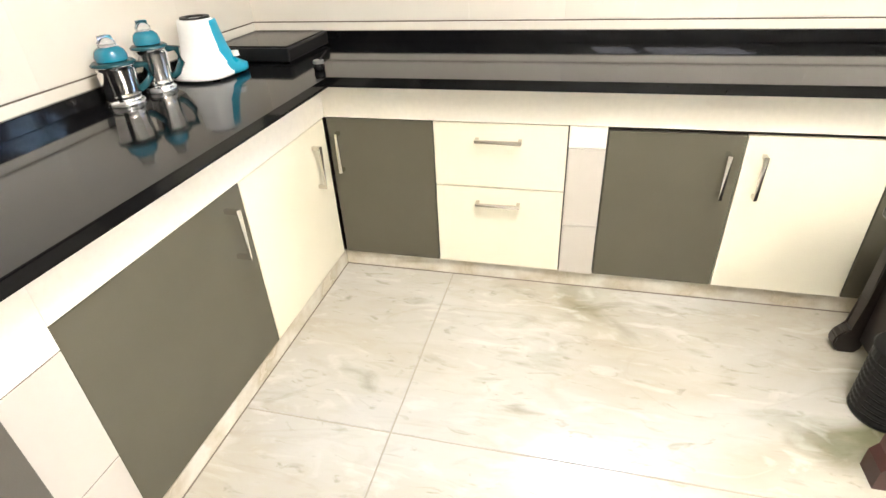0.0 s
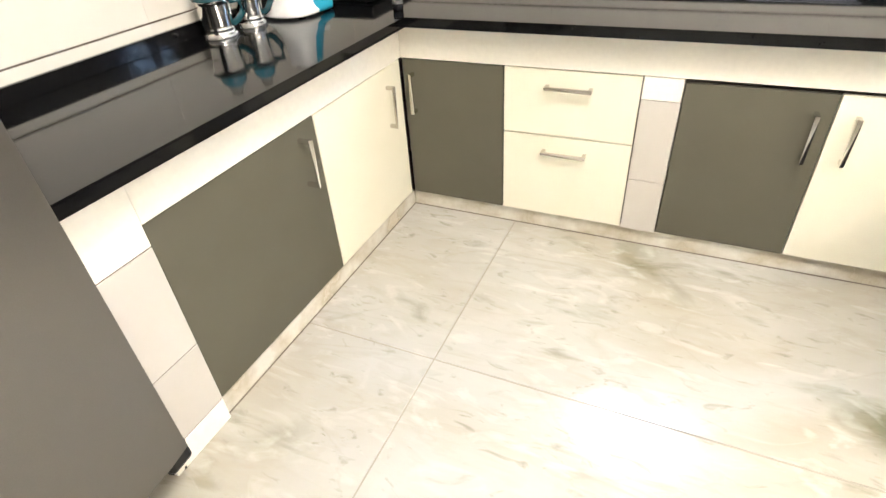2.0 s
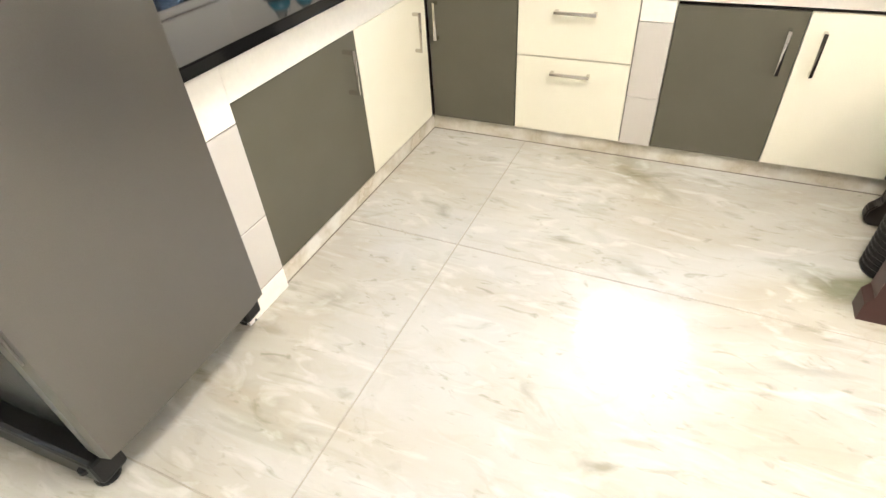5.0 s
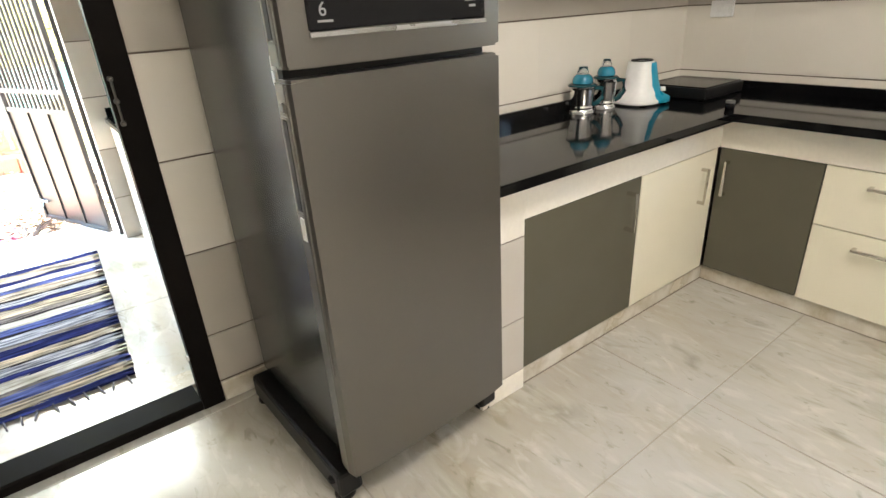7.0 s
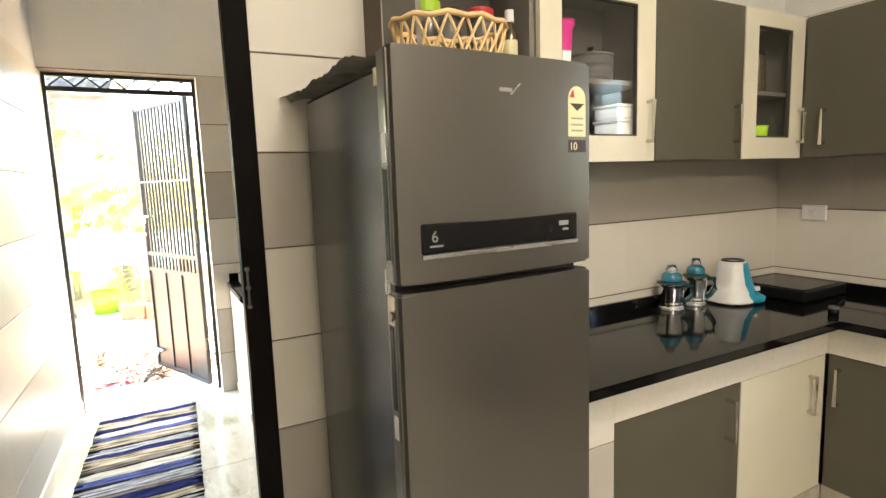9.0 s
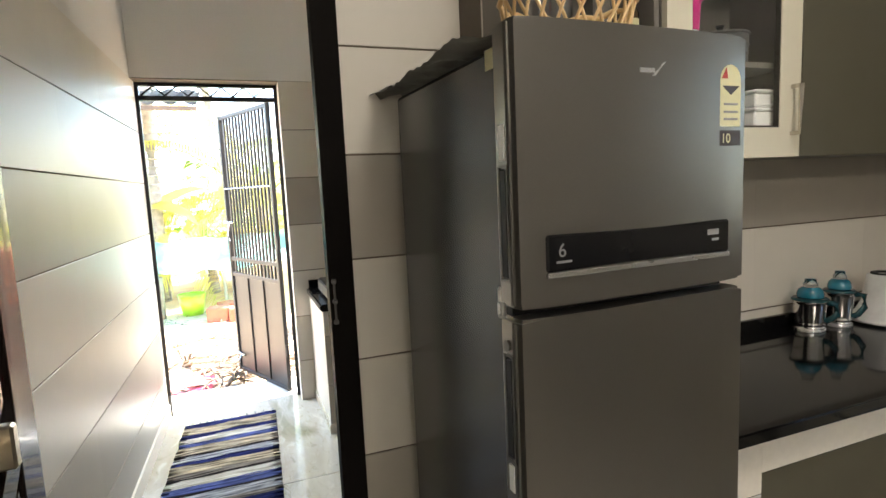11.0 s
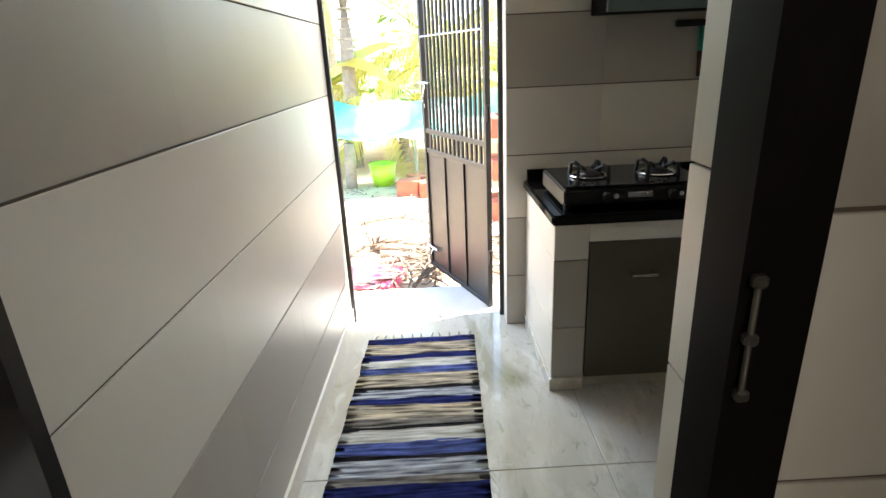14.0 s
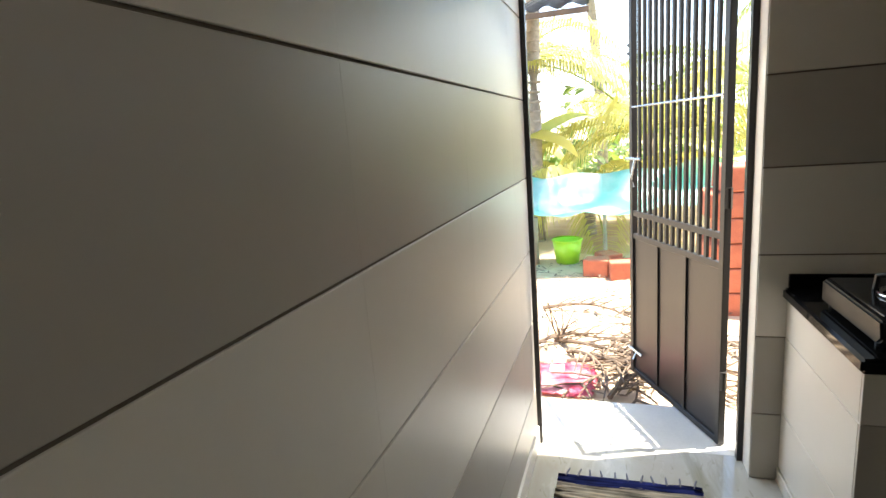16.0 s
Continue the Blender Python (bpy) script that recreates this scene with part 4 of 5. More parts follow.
def oval(cx, cy, z, rx, ry, n=32, p=2.6):
    out = []
    for i in range(n):
        a = 2 * math.pi * i / n
        c, s = math.cos(a), math.sin(a)
        out.append((cx + rx * math.copysign(abs(c) ** (2 / p), c), cy + ry * math.copysign(abs(s) ** (2 / p), s), z))
    return out


part("housing", loft([oval(-1.160, 1.668, 0.797, 0.098, 0.096), oval(-1.160, 1.669, 0.806, 0.099, 0.097), oval(-1.163, 1.680, 0.83, 0.080, 0.078), oval(-1.165, 1.685, 0.87, 0.064, 0.060),
                      oval(-1.165, 1.685, 0.93, 0.056, 0.054), oval(-1.165, 1.685, 0.965, 0.052, 0.050), oval(-1.165, 1.685, 0.969, 0.047, 0.045)]), WHITEP, mx, "glossy white housing", smooth=True)
part("front_cover", loft([oval(-1.128, 1.725, 0.797, 0.076, 0.068), oval(-1.126, 1.728, 0.815, 0.074, 0.066), oval(-1.138, 1.716, 0.835, 0.056, 0.052), oval(-1.143, 1.710, 0.875, 0.046, 0.045),
                          oval(-1.149, 1.702, 0.93, 0.043, 0.043), oval(-1.152, 1.699, 0.962, 0.041, 0.041)]), TEAL, mx, "teal front cover", smooth=True)
part("coupler_seat", lathe([(0.047, 0.0), (0.045, 0.006), (0.028, 0.004), (0.026, -0.004), (0, -0.004)], 24, (-1.163, 1.686, 0.969)), BLACK, mx, smooth=True)
part("speed_knob", lathe([(0, 0), (0.014, 0), (0.012, 0.016), (0, 0.018)], 16, (-1.088, 1.745, 0.842)), WHITEP, mx)
for x, y in ((-1.225, 1.635), (-1.105, 1.635), (-1.225, 1.73), (-1.085, 1.76)):
    part("foot", lathe([(0, 0), (0.012, 0), (0.012, 0.008), (0, 0.008)], 12, (x, y, 0.79)), BLACK, mx)

ind = thing("induction_cooktop", (-1.10, 1.99, 0.79), "flat glossy black induction cooktop in the worktop corner", "cooktop")
part("housing", box(-1.255, -0.945, 1.850, 2.180, 0.796, 0.843, 0.006, 2), BLACK, ind)
part("glass_top", box(-1.245, -0.955, 1.860, 2.170, 0.8432, 0.848, 0.002), PANEL, ind, "dark glass top")
for x in (-1.22, -0.98):
    for y in (1.88, 2.15):
        part("foot", lathe([(0, 0), (0.014, 0), (0.014, 0.006), (0, 0.006)], 12, (x, y, 0.79)), BLACK, ind)

pot = thing("small_jar", (-0.795, 1.765, 0.79), "tiny dark glass jar with a metal lid", "jar")
part("body", lathe([(0, 0), (0.017, 0), (0.019, 0.012), (0.017, 0.024), (0, 0.024)], 20, (-0.795, 1.765, 0.79)), PANEL, pot, smooth=True)
part("lid", lathe([(0, 0.0245), (0.018, 0.0245), (0.018, 0.034), (0, 0.035)], 20, (-0.795, 1.765, 0.79)), ALU, pot)
part("spoon", tube([(-0.79, 1.768, 0.825), (-0.77, 1.785, 0.85)], 0.0025, 6), BLACK, pot)

sk = thing("wall_socket", (-1.12, 2.24, 1.147), "white plastic switch and socket plate on the tiled wall", "socket")
part("plate", box(-1.180, -1.072, 2.232, 2.2455, 1.112, 1.184, 0.004, 2), WHITEP, sk)
part("switch", box(-1.150, -1.128, 2.228, 2.2325, 1.135, 1.161, 0.002), WHITEP, sk)
part("socket_insert", box(-1.115, -1.085, 2.2295, 2.2325, 1.130, 1.166, 0.002), WHITEP, sk)

# ---- on and above the refrigerator ----
bk = thing("cane_basket", (-0.96, 0.19, 1.615), "honey coloured open-weave cane basket on the refrigerator", "basket")
bm = bmesh.new()
cx, cy, z0, hh = -0.965, 0.185, 1.622, 0.128
for k in range(22):
    for sgn in (-1, 1):
        pts = []
        for i in range(6):
            u = i / 5
            a = 2 * math.pi * k / 22 + sgn * 0.42 * u
            rx, ry = 0.085 + 0.035 * u ** 0.7, 0.115 + 0.040 * u ** 0.7
            pts.append((cx + rx * math.cos(a) + 0.002 * sgn, cy + ry * math.sin(a), z0 + hh * u))
        tube(pts, 0.0038, 5, bm)
part("weave", bm, CANE, bk, "diamond cane weave", smooth=True)


def ring(rx, ry, z, r, wave=0.0):
    return tube([(cx + rx * math.cos(a), cy + ry * math.sin(a), z + wave * math.sin(11 * a)) for a in [2 * math.pi * i / 44 for i in range(45)]], r, 6)


part("rim", ring(0.121, 0.156, z0 + hh, 0.007, 0.004), CANE, bk, smooth=True)
part("foot_ring", ring(0.085, 0.115, z0 - 0.002, 0.005), CANE, bk, smooth=True)
part("base", loft([oval(cx, cy, z0 - 0.004, 0.083, 0.113, p=2.0), oval(cx, cy, z0 + 0.001, 0.083, 0.113, p=2.0)]), CANE, bk)


def jar(x, y, z, r, h, body, lid_m, label, lid_h=0.02):
    j = thing("storage_jar", (x, y, z), label, "jar")
    part("body", lathe([(0, 0), (r * 0.95, 0), (r, 0.006), (r, h - 0.012), (r * 0.85, h), (0, h)], 24, (x, y, z)), body, j, smooth=True)
    part("lid", lathe([(0, h), (r * 0.97, h), (r * 0.97, h + lid_h), (r * 0.8, h + lid_h + 0.003), (0, h + lid_h + 0.003)], 24, (x, y, z)), lid_m, j)
    return j


jar(-1.15, 0.215, 1.682, 0.042, 0.155, CLEAR, LIME, "clear storage jar with lime lid on the open shelf", 0.03)
jar(-1.18, 0.305, 1.682, 0.036, 0.165, CLEAR, CLEAR, "clear plastic jar on the open shelf")
jar(-1.13, 0.385, 1.682, 0.042, 0.15, CLEAR, REDP, "clear storage jar with red lid on the open shelf", 0.028)
bt = thing("sauce_bottle", (-1.115, 0.48, 1.682), "dark bottle with a white cap on the open shelf", "bottle")
part("body", lathe([(0, 0), (0.023, 0), (0.024, 0.006), (0.024, 0.11), (0.012, 0.135), (0.011, 0.15), (0, 0.15)], 20, (-1.115, 0.48, 1.682)), BROWNG, bt, smooth=True)
part("label", lathe([(0.0245, 0.03), (0.0245, 0.095)], 20, (-1.115, 0.48, 1.682)), LABEL, bt, smooth=True)
part("cap", lathe([(0, 0.15), (0.015, 0.15), (0.014, 0.185), (0, 0.186)], 16, (-1.115, 0.48, 1.682)), WHITEP, bt)

# plastic cover sheet crumpled on the top of the refrigerator
own = bmesh.new()
NX, NY = 26, 10
grid = []
for i in range(NX + 1):
    row = []
    for j in range(NY + 1):
        x = -1.46 + 0.62 * i / NX
        y = -0.125 + 0.18 * j / NY
        z = 1.634 + 0.010 * noise.noise((x * 12, y * 12, 3)) + 0.012 * noise.noise((x * 30, y * 30, 9))
        if i < 4:
            y -= 0.030 * (4 - i) / 4
            z += 0.010 * math.sin(j * 1.9)
        row.append(own.verts.new((x, y, z)))
    grid.append(row)
for i in range(NX):
    for j in range(NY):
        own.faces.new((grid[i][j], grid[i + 1][j], grid[i + 1][j + 1], grid[i][j + 1]))
bmesh.ops.solidify(own, geom=own.faces[:], thickness=0.003)
solo("cover_sheet", own, PAPER, "crumpled dark plastic sheet lying on the refrigerator top", "sheet", smooth=True)
part("top_sticker", box(-0.87, -0.80, -0.0800, -0.0780, 1.575, 1.612), LABEL, fr, "white sticker on the side")
part("side_clip", box(-0.832, -0.814, -0.092, -0.076, 1.110, 1.170, 0.003), WHITEP, fr, "white plastic door-lock catch")
part("catch_button", box(-0.829, -0.817, -0.0935, -0.0915, 1.116, 1.142, 0.002), SILVER, fr)
# the refrigerator stands slightly turned on its stand
fr.matrix_world = pose(-1.05, 0.17, 0.10, 0, 0, 2.2)
std.matrix_world = pose(-1.08, 0.17, 0.0, 0, 0, 2.2)

# in the glazed cabinets
cup = thing("tall_cup", (-1.17, 0.73, 1.682), "hot pink and white tall plastic cup in the glazed cabinet", "cup")
part("body", lathe([(0, -0.018), (0.028, -0.018), (0.033, 0.075), (0, 0.075)], 24, (-1.17, 0.73, 1.700)), WHITEP, cup, smooth=True)
part("top_band", lathe([(0.0335, 0.076), (0.038, 0.155), (0.045, 0.158), (0.045, 0.175), (0, 0.175)], 24, (-1.17, 0.73, 1.700)), PINK, cup, "hot pink upper half", smooth=True)
pt = thing("cooking_pot", (-1.18, 0.87, 1.682), "dull aluminium cooking pot with lid in the glazed cabinet", "pot")
part("body", lathe([(0, 0), (0.070, 0), (0.076, 0.01), (0.076, 0.03), (0.078, 0.032), (0.076, 0.034), (0.077, 0.055), (0.079, 0.057), (0.077, 0.059), (0.078, 0.085), (0, 0.085)], 32, (-1.18, 0.87, 1.682)), DULLPOT, pt, smooth=True)
part("lid", lathe([(0.082, 0.086), (0.080, 0.092), (0.05, 0.100), (0, 0.108)], 32, (-1.18, 0.87, 1.682)), DULLPOT, pt, smooth=True)
part("knob", lathe([(0, 0.108), (0.008, 0.108), (0.013, 0.122), (0, 0.126)], 16, (-1.18, 0.87, 1.682)), BLACK, pt)
for k, (z, h) in enumerate(((1.422, 0.070), (1.493, 0.060), (1.554, 0.050))):
    bxs = thing("storage_box", (-1.16, 0.925, z), "white plastic lidded box stacked in the cabinet", "box", "stacked white boxes")
    part("body", box(-1.20, -1.085, 0.905, 0.985, z, z + h - 0.012, 0.005), WHITEP, bxs)
    part("lid", box(-1.204, -1.081, 0.901, 0.989, z + h - 0.0115, z + h - 0.001, 0.003), WHITEP, bxs)
bw = thing("dark_bowl", (-1.17, 0.73, 1.421), "dark steel bowl at the cabinet bottom", "bowl")
part("body", lathe([(0, 0), (0.03, 0), (0.06, 0.03), (0.065, 0.045), (0.058, 0.043), (0.03, 0.012), (0, 0.01)], 28, (-1.17, 0.73, 1.421)), ALU, bw, smooth=True)
part("rim", lathe([(0.065, 0.045), (0.068, 0.047), (0.064, 0.049)], 28, (-1.17, 0.73, 1.421)), SILVER, bw)
gb = thing("lime_bowl", (-1.125, 1.745, 1.421), "lime green plastic bowl in the narrow glazed cabinet", "bowl")
part("body", lathe([(0, 0), (0.035, 0), (0.044, 0.05), (0.050, 0.118), (0.045, 0.118), (0.03, 0.012), (0, 0.01)], 28, (-1.125, 1.745, 1.421)), LIME, gb, smooth=True)
part("rim", lathe([(0.050, 0.1185), (0.053, 0.121), (0.047, 0.123)], 28, (-1.125, 1.745, 1.421)), LIME, gb)
for k, (y, r, h) in enumerate(((1.68, 0.04, 0.16), (1.77, 0.045, 0.13), (1.85, 0.035, 0.17))):
    jar(-1.19, y, 1.682, r, h, BROWNG, BLACK, "dark storage jar in the narrow glazed cabinet")

# ---- dark carved stand on the kitchen floor ----
sd = thing("carved_stand", (1.05, 1.33, 0.0), "near-black carved wooden stand with scrolled feet on the marble floor", "stand")
def carved_leg(x, y, flip, material):
    outline = [(-0.030, 0.0), (0.020, 0.0), (0.034, 0.022), (0.028, 0.062), (0.046, 0.18), (0.058, 0.45), (-0.002, 0.45), (-0.004, 0.20), (-0.010, 0.085), (-0.030, 0.075), (-0.044, 0.055), (-0.046, 0.025)]
    own = prism([(x + flip * u, v) for u, v in outline], "y", y - 0.024, y + 0.024)
    bmesh.ops.bevel(own, geom=own.edges[:], offset=0.005, segments=2, affect="EDGES")
    return part("scrolled_leg", own, material, sd)


carved_leg(0.935, 1.60, 1, DARKWOOD)
carved_leg(1.42, 1.60, -1, DARKWOOD)
for x in (0.855, 1.40):
    foot = part("block_leg", prism([(x - 0.035, 0.0), (x + 0.055, 0.0), (x + 0.055, 0.06), (x + 0.045, 0.075), (x + 0.05, 0.45), (x - 0.015, 0.45), (x - 0.02, 0.085), (x - 0.035, 0.06)], "y", 1.075, 1.145), REDWOOD, sd, "red-brown front leg")
bm = prism([(1.575, 0.055), (1.575, 0.40), (1.435, 0.40), (1.435, 0.075), (1.455, 0.06), (1.48, 0.085), (1.50, 0.055)], "x", 0.950, 0.975)
bmesh.ops.bevel(bm, geom=bm.edges[:], offset=0.004, segments=1, affect="EDGES")
part("side_apron", bm, DARKWOOD, sd, "carved side board")
part("back_apron", box(0.985, 1.37, 1.59, 1.612, 0.10, 0.40, 0.005), DARKWOOD, sd)
part("top_board", box(0.90, 1.46, 1.04, 1.64, 0.45, 0.48, 0.008, 2), DARKWOOD, sd)
dr = thing("black_drum_pot", (0.94, 1.335, 0.0), "round ribbed black pot standing beside the carved stand", "pot")
prof = [(0, 0), (0.078, 0), (0.083, 0.008)]
for k in range(9):
    prof += [(0.083, 0.014 + 0.020 * k), (0.079, 0.020 + 0.020 * k), (0.079, 0.026 + 0.020 * k), (0.083, 0.030 + 0.020 * k)]
part("body", lathe(prof + [(0.080, 0.215), (0, 0.215)], 32, (0.940, 1.335, 0.0)), BLACK, dr)
part("rim", lathe([(0.081, 0.2155), (0.087, 0.218), (0.081, 0.224), (0.0, 0.222)], 32, (0.940, 1.335, 0.0)), BLACK, dr, smooth=True)

# ---- rug ----
rg = thing("rag_rug", (-2.60, -0.70, 0.0), "blue, grey and beige striped woven rag rug on the passage floor", "rug")
RX0, RX1 = -3.370, -1.835
own = bmesh.new()
nx, ny = 150, 8
vs = []
for i in range(nx + 1):
    u = i / nx
    row = []
    for j in range(ny + 1):
        v = j / ny
        x = RX0 + (RX1 - RX0) * u
        wob = 0.007 * noise.noise((x * 9, j, 1)) + 0.005 * noise.noise((x * 40, j, 4))
        ylo, yhi = -0.925 - 0.075 * u, -0.405 - 0.05 * u
        y = ylo + (yhi - ylo) * v + (wob if j in (0, ny) else 0)
        z = 0.010 + 0.0025 * noise.noise((x * 60, v * 3, 2)) + 0.002 * noise.noise((x * 7, v * 5, 8))
        row.append(own.verts.new((x + 0.006 * noise.noise((v * 6, i * 0.2, 5)), y, z)))
    vs.append(row)
for i in range(nx):
    for j in range(ny):
        own.faces.new((vs[i][j], vs[i + 1][j], vs[i + 1][j + 1], vs[i][j + 1]))
bmesh.ops.solidify(own, geom=own.faces[:], thickness=0.007)
part("weave", own, RUG, rg, smooth=True)
for xe, sgn, y0, y1 in ((RX0, -1, -0.92, -0.41), (RX1, 1, -0.99, -0.46)):
    for k in range(11):
        y = y0 + (y1 - y0) * (k + 0.5) / 11
        j = random.uniform(-0.018, 0.018)
        part("tassel", tube([(xe - sgn * 0.01, y, 0.007), (xe + sgn * 0.018, y + j * 0.4, 0.007), (xe + sgn * 0.045, y + j, 0.005)], 0.0045, 6, r_end=0.003), FRINGE, rg)

# ---- stove and the wall above it ----
st = thing("gas_stove", (-3.09, 0.19, 0.751), "black glass-top two-burner gas stove on the granite counter", "stove")
bm = prism([(-3.29, 0.765), (-2.93, 0.765), (-2.905, 0.785), (-2.915, 0.83), (-3.29, 0.835)], "y", -0.095, 0.455)
bmesh.ops.bevel(bm, geom=bm.edges[:], offset=0.006, segments=2, affect="EDGES")
part("body", bm, BLACK, st)
part("glass_top", box(-3.28, -2.925, -0.085, 0.445, 0.8365, 0.841, 0.002), PANEL, st, "glossy black glass top")
part("badge", box(-2.912, -2.902, 0.14, 0.23, 0.795, 0.815, 0.002), SILVER, st, "silver control plate")
for y in (0.06, 0.30):
    part("knob", tube([(-2.912, y, 0.803), (-2.878, y, 0.803)], 0.017, 16), BLACK, st)
    part("knob_trim", tube([(-2.91, y + 0.035, 0.803), (-2.900, y + 0.035, 0.803)], 0.009, 12), SILVER, st)
for y in (0.045, 0.315):
    bx = -3.09
    burner = part("burner", lathe([(0, 0), (0.045, 0), (0.045, 0.012), (0.03, 0.020), (0, 0.021)], 24, (bx, y, 0.841)), IRON, st, smooth=True)
    part("drip_ring", lathe([(0.062, 0.001), (0.078, 0.003), (0.074, 0.010), (0.062, 0.003)], 32, (bx, y, 0.841)), STEEL, burner, "bright steel drip ring", smooth=True)
    for a in (45, 135, 225, 315):
        c, s = math.cos(radians(a)), math.sin(radians(a))
        part("pan_support", tube([(bx + 0.085 * c, y + 0.085 * s, 0.842), (bx + 0.080 * c, y + 0.080 * s, 0.884), (bx + 0.062 * c, y + 0.062 * s, 0.889), (bx + 0.03 * c, y + 0.03 * s, 0.870)], 0.008, 6), BLACK, burner)
for x in (-3.26, -2.96):
    for y in (-0.07, 0.43):
        part("foot", lathe([(0, 0), (0.014, 0), (0.014, 0.016), (0, 0.016)], 10, (x, y, 0.751)), BLACK, st)

own = bmesh.new()
rows = []
for i in range(13):
    row = []
    for j in range(9):
        x, y = -3.22 + 0.26 * j / 8, 0.56 + 0.30 * i / 12
        row.append(own.verts.new((x + 0.03 * i / 12, y, 0.757 + 0.012 * (1 + noise.noise((x * 8, y * 8, 2))) + 0.010 * max(0, 1 - i / 3))))
    rows.append(row)
for i in range(12):
    for j in range(8):
        own.faces.new((rows[i][j], rows[i + 1][j], rows[i + 1][j + 1], rows[i][j + 1]))
bmesh.ops.solidify(own, geom=own.faces[:], thickness=0.004)
solo("lime_cloth", own, LIME, "bright lime green cloth lying on the black worktop", "cloth", smooth=True)

wc = thing("glass_wall_cabinet", (-3.37, 0.41, 1.445), "dark steel wall cabinet with a grey glazed door and racks", "cabinet")
bm = open_box(-3.476, -3.275, 0.138, 0.696, 1.445, 2.05, 0.012)
part("shell", bm, FRAMEB, wc)
bm = ring_x(-3.272, -3.25, 0.138, 0.696, 1.445, 2.05, 0.048)
wd = part("door", bm, CABTEAL, wc, "grey-teal door frame")
g = part("pane", box(-3.264, -3.260, 0.187, 0.647, 1.494, 2.001), PANE, wd)
g.visible_shadow = False
part("handle", tube([(-3.25, 0.39, 1.478), (-3.238, 0.39, 1.478), (-3.238, 0.46, 1.478), (-3.25, 0.46, 1.478)], 0.004, 6), CHROME, wd)
for z in (1.53, 1.62, 1.74):
    part("rack_rod", tube([(-3.285, 0.152, z), (-3.285, 0.682, z)], 0.006, 8), CHROME, wc)
    part("rack_shelf", box(-3.46, -3.30, 0.152, 0.682, z - 0.006, z), CABTEAL, wc)
for y, m in ((0.27, ALU), (0.40, WHITEP), (0.53, ALU)):
    d = thing("stacked_bowl", (-3.38, y, 1.62), "bowl standing on the cabinet rack", "bowl", "bowls in the rack")
    part("body", lathe([(0, 0), (0.03, 0), (0.05, 0.03), (0.055, 0.06), (0.05, 0.06), (0, 0.01)], 24, (-3.38, y, 1.62)), m, d, smooth=True)
    part("rim", lathe([(0.055, 0.06), (0.057, 0.062), (0.052, 0.063)], 24, (-3.38, y, 1.62)), m, d)

br = thing("scrubbing_brush", (-3.465, 0.62, 1.175), "green and brown handled brush hanging on the tiles", "brush")
part("head", box(-3.474, -3.452, 0.50, 0.70, 1.385, 1.412, 0.006), BLACK, br, "dark bristle head")
part("neck", tube([(-3.463, 0.615, 1.385), (-3.463, 0.618, 1.31), (-3.463, 0.624, 1.285)], 0.012, 10), GREENR, br, "green neck", smooth=True)
part("grip", tube([(-3.463, 0.624, 1.285), (-3.463, 0.630, 1.18)], 0.016, 10), GRIP, br, "dark red grip", smooth=True)
hk = thing("utensil_rack", (-3.47, 0.80, 1.2), "dull metal wall rack with hanging ladles", "rack")
part("rail", tube([(-3.465, 0.74, 1.235), (-3.465, 1.05, 1.235)], 0.006, 8), DULLPOT, hk)
for k, y in enumerate((0.79, 0.86, 0.95)):
    ld = part("ladle", tube([(-3.455, y, 1.41), (-3.455, y + 0.004, 1.10 + 0.03 * k)], 0.004, 6), DULLPOT, hk)
    part("bowl", lathe([(0, 0), (0.022, 0.006), (0.03, 0.022), (0.024, 0.016), (0, 0.008)], 16, (-3.445, y + 0.004, 1.085 + 0.03 * k)), DULLPOT, ld, smooth=True)

# ---- outside ----
own = bmesh.new()
N = 60
vs = []
for i in range(N + 1):
    row = []
    for j in range(N + 1):
        u, v = i / N, (j / N - 0.5) * 2
        x = -3.70 - 2.0 * u - 60 * u ** 3 - 400 * u ** 9
        y = -0.6 + v * 3.0 + 60 * v ** 3 + 300 * v ** 9
        near = math.exp(-abs(x + 5) / 6)
        z = -0.105 + near * (0.03 * noise.noise((x * 1.3, y * 1.3, 0)) + 0.012 * noise.noise((x * 6, y * 6, 7)))
        if x > -4.3:
            z = min(z, -0.102)
        row.append(own.verts.new((x, y, z)))
    vs.append(row)
for i in range(N):
    for j in range(N):
        own.faces.new((vs[i][j], vs[i + 1][j], vs[i + 1][j + 1], vs[i][j + 1]))
tagged(link("ground", own, SOIL, True), "sandy reddish bare soil with litter", "ground", kind="structure")


def tri_strips(name, strips, material, label, category, kind="", group=""):
    """Many thin leaflets as one mesh: each a tapering blade of points."""
    verts, faces = [], []
    for root, tip, w, droop, up in strips:
        root, tip = Vector(root), Vector(tip)
        d = tip - root
        side = d.cross(Vector(up)).normalized() * w
        k = len(verts)
        mid = root + d * 0.45 + Vector((0, 0, droop * 0.3))
        verts += [root - side * 0.4, root + side * 0.4, mid + side, mid - side, tip + Vector((0, 0, -droop))]
        faces += [(k, k + 1, k + 2, k + 3), (k + 3, k + 2, k + 4)]
    me = bpy.data.meshes.new(name)
    me.from_pydata([tuple(v) for v in verts], [], faces)
    me.materials.append(material)
    return me


def frond_points(base, heading, length, lift, sag, n=14):
    pts = []
    for i in range(n + 1):
        u = i / n
        r = length * u * (1 - 0.12 * u)
        pts.append(Vector(base) + Vector((math.cos(heading) * r, math.sin(heading) * r, lift * length * u - sag * length * u * u)))
    return pts


